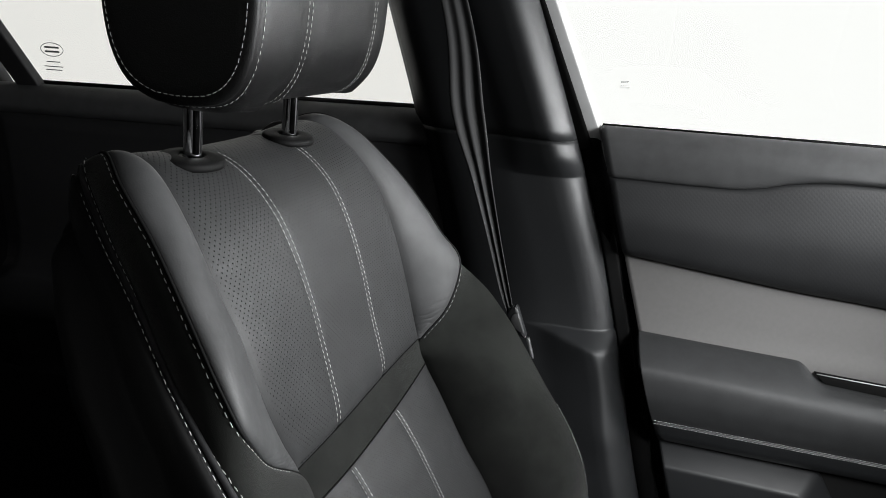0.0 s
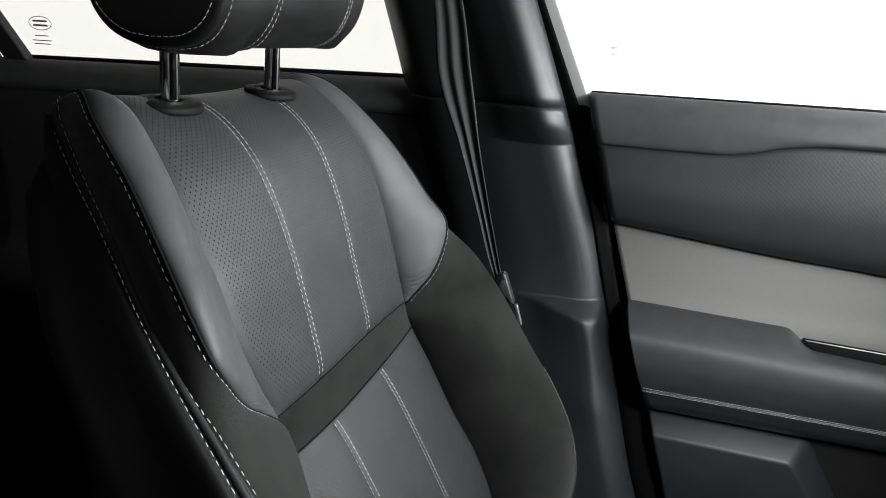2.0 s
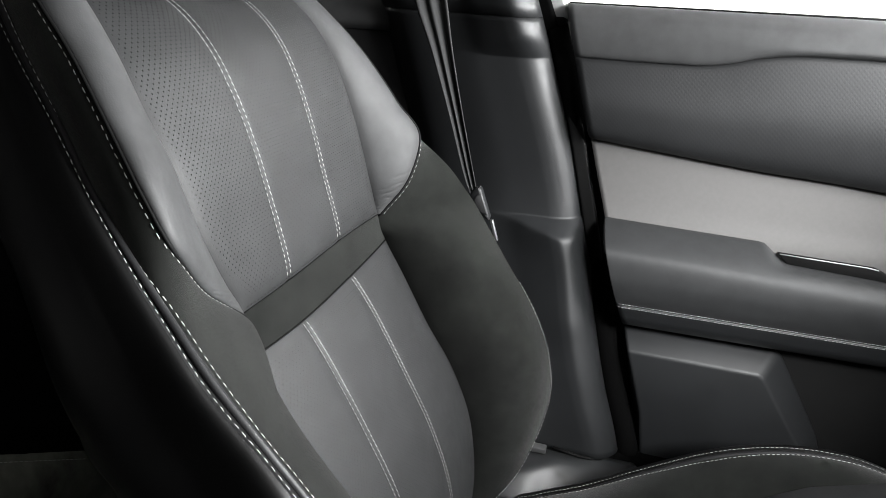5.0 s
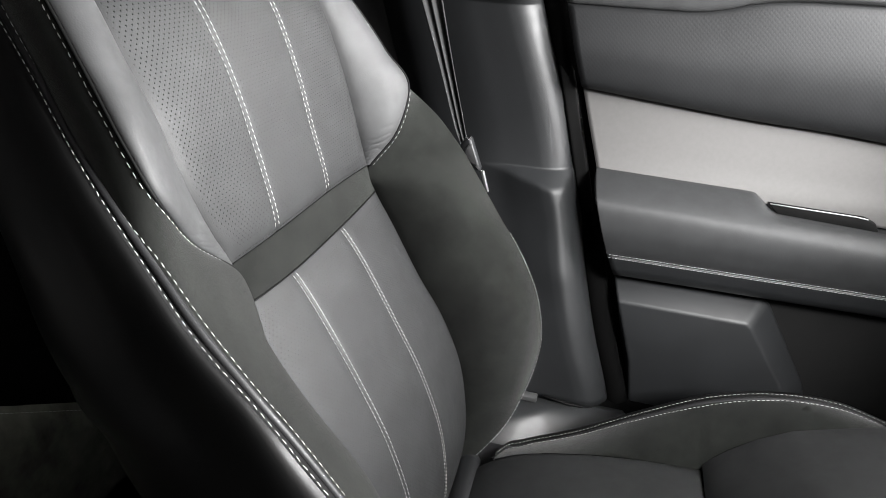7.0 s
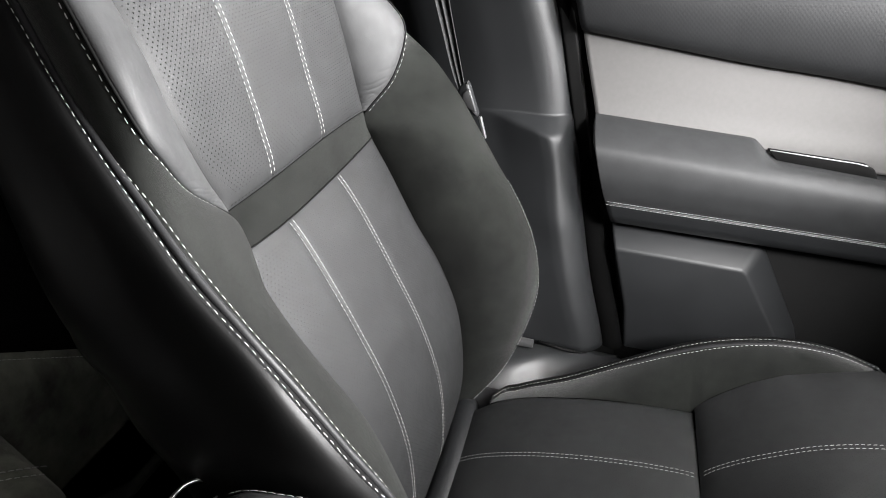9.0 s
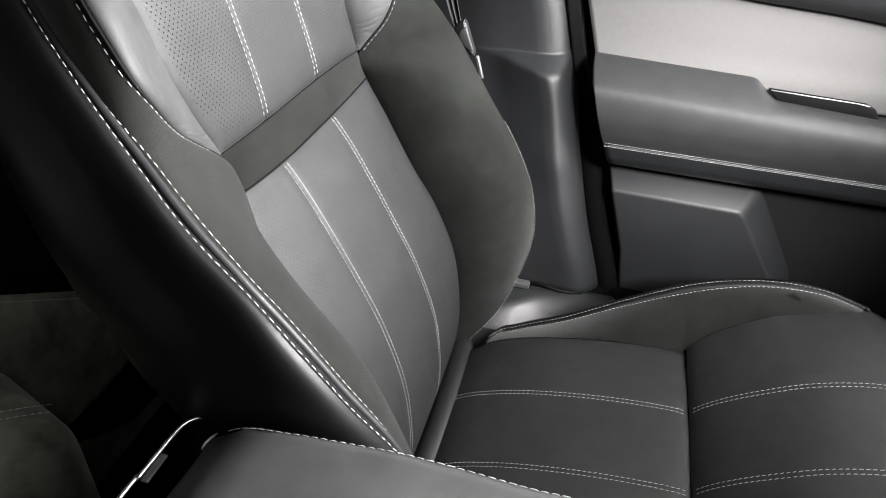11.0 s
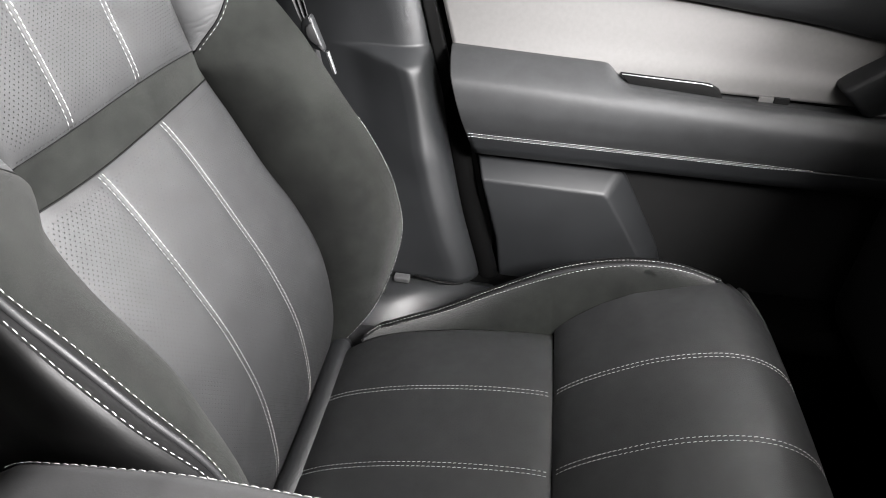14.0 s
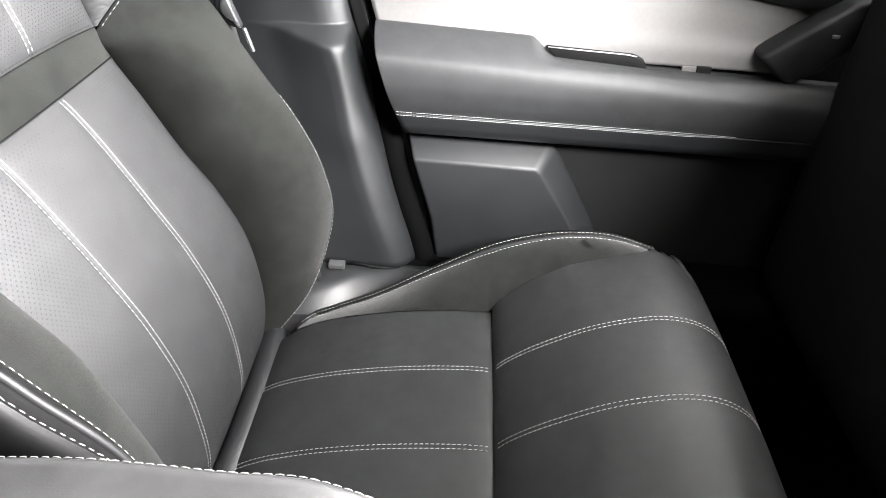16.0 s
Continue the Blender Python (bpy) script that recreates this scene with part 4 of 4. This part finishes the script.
arm_top = lambda x: np.interp(x, [0.0, 0.018, 0.12, 0.212, 0.219, 0.224, 0.238, 0.244, 0.252, 0.37, 0.50, 0.9], [0.642, 0.642, 0.639, 0.6365, 0.635, 0.631, 0.619, 0.6165, 0.6155, 0.609, 0.606, 0.60])
arm_fold = lambda x: np.interp(x, [0.0, 0.1, 0.2, 0.4, 0.9], [0.6225, 0.6200, 0.6165, 0.6100, 0.6000])
strip("armrest", [(0.880, arm_top), (0.866, lambda x: arm_top(x) - 0.001), (0.846, lambda x: 0.5 * arm_top(x) + 0.5 * arm_fold(x) + 0.003), (0.826, lambda x: arm_fold(x) + 0.003), (0.815, lambda x: arm_fold(x) - 0.009), (0.812, 0.585), (0.816, 0.562), (0.823, 0.5435)], M_DOORLEATHER, "black leather door armrest", n=150)
_, P = strip("armrest_lower_roll", [(0.823, 0.5425), (0.826, 0.532), (0.832, 0.518), (0.846, 0.506), (0.872, 0.503)], M_TRIM, "black leather roll under the armrest")
strip("lower_door_panel", [(0.872, 0.506), (0.876, 0.45), (0.876, 0.30), (0.872, 0.12), (0.880, 0.05)], M_DASH, "matt black lower door panel")
for z, y, bend in ((0.5460, 0.8215, -0.001), (0.5408, 0.8235, 0.004)):
    x = np.linspace(0.052, 0.482, 80)
    bent = bend * np.clip((x - 0.41) / 0.07, 0, 1) ** 2
    stitches(np.stack([x, 0 * x + y - 0.0006, z + bent], -1), np.tile((0, -1.0, 0.1), (80, 1)), door, 0.0042, 0.0033, 0.0006)

# speaker cover: a raised panel with bevelled edges
outer = [(0.064, 0.497), (0.258, 0.494), (0.268, 0.488), (0.336, 0.376), (0.40, 0.20), (0.12, 0.20), (0.094, 0.376)]
inner = [(0.074, 0.4695), (0.240, 0.4675), (0.248, 0.462), (0.309, 0.372), (0.37, 0.215), (0.13, 0.215), (0.104, 0.376)]
V = [(x, 0.874, z) for x, z in outer] + [(x, 0.871, z) for x, z in outer] + [(x, 0.840, z) for x, z in inner]
F = [(i, (i + 1) % 7, 7 + (i + 1) % 7, 7 + i) for i in range(7)] + [(7 + i, 7 + (i + 1) % 7, 14 + (i + 1) % 7, 14 + i) for i in range(7)] + [tuple(range(14, 21))]
bm = bmesh.new()
bv = [bm.verts.new(v) for v in V]
for face in F:
    bm.faces.new([bv[i] for i in face])
bmesh.ops.recalc_face_normals(bm, faces=bm.faces)
bmesh.ops.bevel(bm, geom=[e for e in bm.edges if len(e.link_faces) == 2], offset=0.004, segments=3, affect="EDGES", profile=0.5)
part("speaker_cover", bm, M_TRIM, door, "soft black plastic speaker cover")

# pull recess, its bright lip and the window switch
def prism(name, outline, y0, y1, material, parent, label="", bevel=0.0015):
    bm = bmesh.new()
    a = [bm.verts.new((x, y0, z)) for x, z in outline]
    b = [bm.verts.new((x, y1, z)) for x, z in outline]
    k = len(outline)
    bm.faces.new(a)
    bm.faces.new(b[::-1])
    for i in range(k):
        bm.faces.new((a[i], b[i], b[(i + 1) % k], a[(i + 1) % k]))
    bmesh.ops.recalc_face_normals(bm, faces=bm.faces)
    if bevel:
        bmesh.ops.bevel(bm, geom=list(bm.edges), offset=bevel, segments=2, affect="EDGES", profile=0.5)
    return part(name, bm, material, parent, label)


prism("pull_recess", [(0.234, 0.6265), (0.345, 0.6235), (0.358, 0.618), (0.366, 0.604), (0.345, 0.606), (0.248, 0.613)], 0.868, 0.885, M_RUBBER, door, "black pull recess")
tube("recess_lip", [(0.236, 0.8675, 0.6268), (0.28, 0.8675, 0.6255), (0.335, 0.8675, 0.6242), (0.348, 0.8675, 0.6225)], 0.0007, M_FRAME, door, "thin grey lip", n=8)
box("window_switch", (0.408, 0.8725, 0.601), (0.4265, 0.880, 0.6135), 0.001, M_SILVER, door, "silver window switch")
box("switch_recess", (0.4265, 0.8715, 0.602), (0.445, 0.880, 0.6145), 0.001, M_RUBBER, door, "gloss black switch recess")
prism("door_pull", [(0.490, 0.638), (0.531, 0.606), (0.568, 0.625), (0.605, 0.668), (0.622, 0.715), (0.582, 0.709)], 0.848, 0.89, M_TRIM, door, "black plastic grab handle housing", 0.006)
box("release_mark", (0.564, 0.8455, 0.668), (0.573, 0.8485, 0.6725), 0.0015, M_GREY, door, "small grey mark")

# window frame of the front door
def bar(name, a, b, width, depth, material, parent, label="", r=0.004):
    """A straight bar of flat section from a to b; width lies along the car."""
    a, b = np.array(a), np.array(b)
    V, F = rounded((width / 2, depth / 2, 0.5), r)
    V = V.copy()
    lift = (V[:, 2] + 0.5)[:, None]
    out = a + (b - a) * lift + np.c_[V[:, 0], V[:, 1], 0 * V[:, 0]]
    return mesh_object(name, out, F, material, parent, label)


bar("window_frame", (-0.067, 0.913, 0.885), (-0.240, 0.848, 1.28), 0.021, 0.020, M_FRAME, door, "light grey plastic window frame")
bar("door_seal", (-0.0775, 0.909, 0.870), (-0.2525, 0.843, 1.28), 0.020, 0.030, M_SEAL_SHADE, door, "black rubber door seal")
bar("door_edge", (0.16, 0.90, 0.05), (-0.075, 0.928, 0.90), 0.020, 0.05, M_RUBBER, door, "black rubber door edge")
tube("window_seal", [(-0.062, 0.921, 0.9035), (0.3, 0.921, 0.9045), (0.86, 0.921, 0.9045)], 0.0022, M_RUBBER, door, n=8)
tube("window_seal", [(-0.062, 0.915, 0.9005), (0.3, 0.915, 0.9015), (0.86, 0.915, 0.9015)], 0.002, M_GREY, door, n=8)


def pane(name, corners, label, glass=M_GLASS):
    bm = bmesh.new()
    c = [Vector(p) for p in corners]
    nrm = (c[1] - c[0]).cross(c[2] - c[0]).normalized() * 0.004
    low, high = [bm.verts.new(p) for p in c], [bm.verts.new(p + nrm) for p in c]
    k = len(c)
    bm.faces.new(low)
    bm.faces.new(high[::-1])
    for i in range(k):
        bm.faces.new((low[i], high[i], high[(i + 1) % k], low[(i + 1) % k]))
    bmesh.ops.recalc_face_normals(bm, faces=bm.faces)
    ob = part(name, bm, glass, None, label, smooth=False)
    ob.visible_shadow = False
    return tagged(ob, "", "window", "", "structure")


pane("window_1", [(-0.07, 0.926, 0.885), (0.95, 0.926, 0.885), (0.55, 0.862, 1.28), (-0.24, 0.862, 1.28)], "clear door glass against a white hall")

# ---- rear door ----
rear_door = tagged(new("door_2"), "black trimmed rear car door", "car door", "", "structure")
x = np.linspace(-1.10, -0.27, 24)


def rear_strip(name, prof, material, label, n=24):
    P = np.stack([np.stack([x, np.full(len(x), y), np.full(len(x), z) + 0.0115 * (x + 0.27) / 0.7], -1) for y, z in prof], 1)
    P = np.stack([curve(np.arange(len(prof)), k)(np.linspace(0, len(prof) - 1, n)) for k in P], 0)
    return sheet(name, P, 0.012, material, rear_door, label, flip=True)


# rear ledge paled the same way, for its lit top
rear_strip("window_ledge", [(0.945, 0.900), (0.932, 0.905), (0.915, 0.902), (0.900, 0.888), (0.896, 0.868), (0.906, 0.856)], M_WING, "smooth leather window ledge, paled for the light on it")
rear_strip("door_panel", [(0.906, 0.857), (0.910, 0.75), (0.905, 0.60), (0.86, 0.56), (0.855, 0.50), (0.90, 0.45), (0.90, 0.05)], M_DARK, "matt black rear door panel")
tube("window_seal", [(-1.0, 0.934, 0.896), (-0.65, 0.934, 0.9015), (-0.27, 0.934, 0.9075)], 0.0035, M_RUBBER, rear_door, n=8)
bar("quarter_frame", (-1.005, 0.930, 0.87), (-1.245, 0.852, 1.28), 0.05, 0.02, M_DARK, rear_door, "black window divider")
pane("window_2", [(-1.06, 0.938, 0.885), (-0.27, 0.938, 0.885), (-0.38, 0.862, 1.28), (-1.24, 0.862, 1.28)], "lightly tinted rear door glass against a white hall", M_TINTED)
wall_box("pillar_rear", (-1.72, 0.945, 0.85), (-1.10, 1.01, 1.30), 0.02, M_DARK, "black rear pillar trim", "pillar", lambda V: np.c_[V[:, 0] - 0.53 * (V[:, 2] - 0.89) * (V[:, 0] > -1.3), V[:, 1] - 0.2 * np.clip(V[:, 2] - 0.9, 0, 1), V[:, 2]])

# ---- pillar between the doors ----
pillar = tagged(new("pillar_1"), "soft black plastic door pillar trim", "pillar", "", "structure")
EDGE_X = curve([0.30, 0.33, 0.40, 0.50, 0.595, 0.612, 0.64, 0.80, 0.885, 1.05, 1.28], [0.088, 0.079, 0.053, 0.023, 0.0, -0.006, -0.012, -0.061, -0.090, -0.150, -0.235])


FACE_MAIN = curve([0.30, 0.40, 0.50, 0.60, 0.64, 0.80, 0.86, 0.885, 1.05, 1.28], [0.797, 0.820, 0.848, 0.870, 0.8745, 0.868, 0.864, 0.862, 0.834, 0.790])


def soft_least(a, b, r=0.003):
    """The smaller of two, rounded where they cross."""
    return -r * np.logaddexp(-a / r, -b / r)


def pillar_piece(name, z0, z1, n, material, label, dy=0.0):
    """The trim stands proud below and above a recessed face; both steps die away towards the rear."""
    z = np.unique(np.r_[np.linspace(z0, z1, n), np.clip(np.r_[np.linspace(0.590, 0.645, 34), np.linspace(0.815, 0.880, 26)], z0, z1)])
    ex = EDGE_X(z)
    prof = [(-0.24, 0.05), (-0.20, 0.012), (-0.14, 0.003), (-0.105, 0.0), (-0.075, 0.0), (-0.05, 0.0), (-0.038, 0.0005), (-0.026, 0.003), (-0.015, 0.009), (-0.006, 0.019), (0.0, 0.034), (0.0, 0.075)]
    wide = (ex + 0.318 + 0.25 * (z - 0.9)) / 0.24
    rows = []
    for a, b in prof:
        w = np.clip((a + 0.112) / 0.085, 0, 1)
        low = np.maximum(soft_least(np.full(len(z), 0.0275 * w), 1.45 * (0.632 - z)), 0) * np.clip((z - 0.30) / 0.2, 0, 1)
        high = np.maximum(soft_least(np.full(len(z), 0.021 * w), 0.85 * (z - 0.838)), 0) * np.clip((1.2 - z) / 0.3, 0, 1)
        rows.append(np.stack([ex + a * (wide if a < -0.1 else 1.0), FACE_MAIN(z) - low - high + b + dy, z], -1))
    P = np.stack(rows, 1)
    P = np.stack([curve(np.arange(len(prof)), k)(np.linspace(0, len(prof) - 1, 48)) for k in P], 0)
    return sheet(name, P, 0.004, material, pillar, label, flip=True)


pillar_piece("lower_trim", 0.315, 0.886, 60, M_TRIM, "soft black plastic lower pillar trim")
pillar_piece("upper_trim", 0.8868, 1.28, 30, M_TRIM, "soft black plastic upper pillar trim", 0.0)
pillar_piece("joint_backing", 0.870, 0.905, 8, M_RUBBER, "", 0.006)
_z = np.linspace(0.29, 0.875, 30)
tube("edge_seal", np.stack([EDGE_X(_z) + 0.012, FACE_MAIN(_z) + 0.042, _z], -1), 0.0155, M_SEAL_SHADE, pillar, "black rubber seal along the door opening", n=12, up=(0, 1, 0))
tube("foot_gap", [(-0.005, 0.792, 0.326), (0.03, 0.795, 0.318), (0.09, 0.812, 0.306)], 0.0022, M_RUBBER, pillar, "dark gap under the pillar trim", n=8)
# sill box in near-black, unlike its shoulder: shade towards the dashboard painted in
wall_box("door_sill", (-0.75, 0.795, -0.02), (1.08, 0.96, 0.312), 0.006, M_SEAL_SHADE, "door sill trim, blackened for the shade on it", "trim")
# the sill's inner shoulder, which turns forwards and down beside the pillar's foot
_x = np.unique(np.r_[np.linspace(-0.75, -0.12, 12), np.linspace(-0.12, 0.10, 56), np.linspace(0.10, 0.30, 8)])
_y = np.r_[0.812, np.linspace(0.802, 0.690, 48), 0.688]
_crest = 0.735 + 0.058 / (1 + np.exp(-(_x + 0.016) / 0.017))
_fall = 0.004 * np.logaddexp(0, (_crest[:, None] - _y[None]) / 0.004)
P = np.stack(np.broadcast_arrays(_x[:, None], _y[None], 0.3135 - 0.75 * _fall), -1)
P[:, -1, 2] = 0.0
tagged(sheet("sill_shoulder", P, 0.003, M_SILL, None, "", flip=True), "smooth black plastic sill shoulder", "trim", "", "structure")

# added near-black cord in place of the shade between door and sill
tube("sill_shade_cord", [(0.100, 0.842, 0.288), (0.112, 0.818, 0.295), (0.14, 0.797, 0.300), (0.20, 0.786, 0.302), (0.6, 0.785, 0.302), (1.05, 0.785, 0.302)], 0.021, M_SEAL_SHADE, pillar, "near-black cord standing for the shaded gap along the sill", n=14)
box("guide_plate", (-0.036, 0.784, 0.3165), (-0.013, 0.797, 0.3250), 0.002, M_LID, pillar, "small grey plate at the pillar's foot")

# ---- seat belt ----
belt = thing("seat_belt", "black woven seat belt hanging beside the pillar", "seat belt")
_b = [  # rear edge, front edge
    ((-0.335, 0.758, 1.28), (-0.308, 0.761, 1.28)),
    ((-0.250, 0.784, 1.045), (-0.219, 0.790, 1.045)),
    ((-0.230, 0.786, 0.92), (-0.192, 0.797, 0.92)),
    ((-0.201, 0.784, 0.845), (-0.177, 0.794, 0.845)),
    ((-0.174, 0.781, 0.77), (-0.158, 0.788, 0.77)),
    ((-0.153, 0.774, 0.71), (-0.140, 0.778, 0.71)),
    ((-0.141, 0.770, 0.683), (-0.132, 0.772, 0.683)),
]
lines = curve([0, 1, 2, 3, 4, 5, 6], [sum(map(list, r), []) for r in _b])(np.linspace(0, 6, 60))
w = np.linspace(0, 1, 25)
P = lines[:, None, :3] * (1 - w)[None, :, None] + lines[:, None, 3:] * w[None, :, None]
# gathered into pleats towards the tongue
fold = np.interp(np.linspace(0, 6, 60), [0, 1, 2, 4, 6], [0.0004, 0.001, 0.0024, 0.0034, 0.002])
P[..., 1] -= fold[:, None] * (np.sin(w * math.pi * 4.6 + 0.6) + 0.5 * np.sin(w * math.pi * 2.1))[None]
sheet("webbing", P, 0.0013, M_BELT, belt, "black woven belt webbing")
for off in (0.0, 0.006):
    tube("webbing_tail", [(-0.133 + off * 0.3, 0.766 + off, 0.668), (-0.112, 0.752 + off, 0.60), (-0.085, 0.745 + off, 0.52), (-0.06, 0.742 + off, 0.42), (-0.04, 0.742 + off, 0.33)], 0.006, M_BELT, belt, n=8, squash=0.25)
def half_moon(scale):
    """Outline of the grip: a straight front edge and a round back."""
    return [(-0.1185 + 0.0180 * scale * (-0.94 * c * 0.92 - 0.34 * k), 0.6785 + 0.0165 * scale * (0.30 * c * -0.5 + 0.98 * k)) for c, k in ((math.cos(a), math.sin(a)) for a in np.linspace(-math.pi / 2, math.pi / 2, 17))]


prism("tongue_grip", half_moon(1.2), 0.753, 0.767, M_TRIM, belt, "black plastic belt tongue grip", 0.003)
prism("grip_pad", half_moon(0.78), 0.7515, 0.756, M_LID, belt, "grey plastic grip inlay", 0.0012)
box("tongue", (-0.1080, 0.757, 0.632), (-0.1042, 0.763, 0.658), 0.001, M_SATIN, belt, "steel belt tongue", shape=lambda V: np.c_[V[:, 0] - 0.31 * (V[:, 2] - 0.645), V[:, 1], V[:, 2]])

# ---- centre console ----
console = thing("centre_console", "black centre console with a stitched leather armrest lid", "console")


LID_EDGE = curve([-0.16, -0.143, -0.127, -0.118, -0.084, -0.052, -0.021, 0.0, 0.042, 0.082, 0.107, 0.14, 0.20, 0.34], [0.590, 0.605, 0.623, 0.630, 0.639, 0.643, 0.646, 0.646, 0.6445, 0.644, 0.634, 0.615, 0.585, 0.54])


def lid_shape(V):
    return np.c_[V[:, 0], V[:, 1], V[:, 2] + (LID_EDGE(V[:, 0]) - 0.646) + 0.010 * np.clip((0.19 - V[:, 1]) / 0.10, 0, 1) ** 0.8 * (V[:, 2] > 0.61)]


box("armrest_lid", (-0.140, -0.02, 0.577), (0.34, 0.2125, 0.6455), 0.010, M_LID, console, "grained black leather armrest lid", lid_shape, k=6, inner=24)
box("console_body", (-0.165, -0.01, 0.02), (0.62, 0.205, 0.572), 0.02, M_GLOSS, console, "gloss black console body")
tube("console_trim", curve(np.arange(7), [(-0.142, 0.2240, 0.612), (-0.1500, 0.2222, 0.612), (-0.1555, 0.2150, 0.612), (-0.1570, 0.2010, 0.612), (-0.1580, 0.178, 0.612), (-0.1595, 0.160, 0.612), (-0.162, -0.02, 0.612)])(np.linspace(0, 6, 40)), 0.0013, M_SATIN, console, "bright chrome console trim", n=10)
tube("lid_trim", [(-0.1350, 0.2015, 0.614), (-0.1348, 0.2050, 0.615), (-0.1340, 0.2090, 0.615), (-0.1322, 0.2135, 0.615)], [0.0005, 0.0010, 0.0010, 0.0004], M_SATIN, console, "fine chrome line at the lid's corner", n=8)
prism("trim_clip", [(-0.1606, 0.6035), (-0.1560, 0.6035), (-0.1560, 0.6050), (-0.1606, 0.6050)], 0.180, 0.199, M_GREY, console, "grey clip inside the console trim", 0.0006)
x = np.linspace(-0.122, 0.30, 110)
stitches(np.stack([x, 0 * x + 0.2090, LID_EDGE(x) - 0.0022], -1), np.tile((0, 0.6, 0.8), (110, 1)), console, 0.0052, 0.0042, 0.0007)

# the dashboard's middle, running down to the console; unseen, added to shade the door
box("centre_stack", (0.50, -0.03, 0.40), (0.72, 0.28, 0.86), 0.03, M_DASH, None, "unseen matt black centre stack, added to shade the door", lambda V: np.c_[V[:, 0] + 0.28 * (V[:, 2] - 0.60), V[:, 1], V[:, 2]])
tagged(bpy.data.objects["centre_stack"], "", "dashboard", "", "structure")

# ---- rear bench ----
bench = thing("rear_bench", "black leather and suede rear bench seat", "car seat")
box("bench_cushion", (-1.05, -0.70, 0.16), (-0.475, 0.72, 0.525), 0.035, M_BENCH, bench, "suede bench cushion, paled for the light on it", lambda V: np.c_[V[:, 0], V[:, 1], V[:, 2] + (0.038 - 0.72 * np.clip(V[:, 1] - 0.375, -0.05, 0.10) - 0.55 * np.clip(V[:, 0] + 0.60, 0, 0.13)) * (V[:, 2] > 0.3)], k=5, inner=20)
# near-black sheet over the paler cushion: shade on its top put into colour
box("bench_top_shade", (-1.05, -0.70, 0.42), (-0.486, 0.72, 0.530), 0.030, M_SEAL_SHADE, bench, "near-black sheet for the shade on the bench cushion's top", lambda V: np.c_[V[:, 0], V[:, 1], V[:, 2] + (0.040 - 0.72 * np.clip(V[:, 1] - 0.375, -0.05, 0.10) - 0.55 * np.clip(V[:, 0] + 0.60, 0, 0.13)) * (V[:, 2] > 0.3)], k=5, inner=20)
yy = np.linspace(0.34, 0.47, 30)
stitches(np.stack([0 * yy - 0.4790, yy, 0.4932 - 0.72 * (yy - 0.375)], -1), np.tile((0.6, 0, 0.8), (30, 1)), bench, 0.0060, 0.0046, 0.0008)
# also in the paled cloth, its light painted into the base colour
box("bench_armrest", (-0.80, 0.02, 0.15), (-0.335, 0.347, 0.450), 0.05, M_BENCH, bench, "centre section of the bench, paled for the light on it", lambda V: np.c_[V[:, 0], V[:, 1] - 0.36 * (V[:, 0] + 0.452), V[:, 2]], k=6)
for off in (0.0, 0.013):
    u = np.linspace(0, 1, 30)
    row = np.stack([-0.47 + 0.085 * u + 0.4 * off, 0.250 + 0.068 * u - 0.6 * off, 0.4505 - 0.007 * u**4], -1)
    stitches(row, np.tile((0, 0, 1.0), (30, 1)), bench, 0.0060, 0.0046, 0.0012)
box("bench_backrest", (-1.30, -0.70, 0.30), (-1.06, 0.72, 0.92), 0.06, M_LEATHER_SHADED, bench, "black leather bench backrest", lambda V: np.c_[V[:, 0] - 0.25 * (V[:, 2] - 0.3), V[:, 1], V[:, 2]], k=5)

# ---- makers' marks printed on the glass ----
def mark(name, eye_x, z, pane_y, w, h, label, ringed=True, ink=M_INK):
    ob = thing(name, label, "window print")
    ring = [(math.cos(a), math.sin(a)) for a in np.linspace(0, 2 * math.pi, 33)]
    if ringed:
        tube("outline", [(eye_x + w / 2 * c, pane_y, z + h / 2 * s) for c, s in ring], 0.0006, ink, ob, n=6, up=(0, 1, 0))
    for dz in (-0.16, 0.16):
        box("bar", (eye_x - 0.32 * w, pane_y - 0.0006, z + dz * h - 0.07 * h), (eye_x + 0.32 * w, pane_y + 0.0006, z + dz * h + 0.07 * h), 0.0005, ink, ob)
    for k, (wide, dz) in enumerate(((0.30, -0.9), (0.42, -1.25), (0.36, -1.5))):
        box("bar", (eye_x - wide * w, pane_y - 0.0006, z + dz * h - 0.05 * h), (eye_x + wide * w, pane_y + 0.0006, z + dz * h + 0.02 * h), 0.0005, ink, ob)
    return ob


mark("glass_mark", -0.961, 0.951, 0.922, 0.046, 0.0215, "dark oval maker's stamp on the rear door glass")
mark("glass_mark", -0.040, 0.960, 0.912, 0.016, 0.005, "faint maker's stamp on the front door glass", False, M_FAINT)
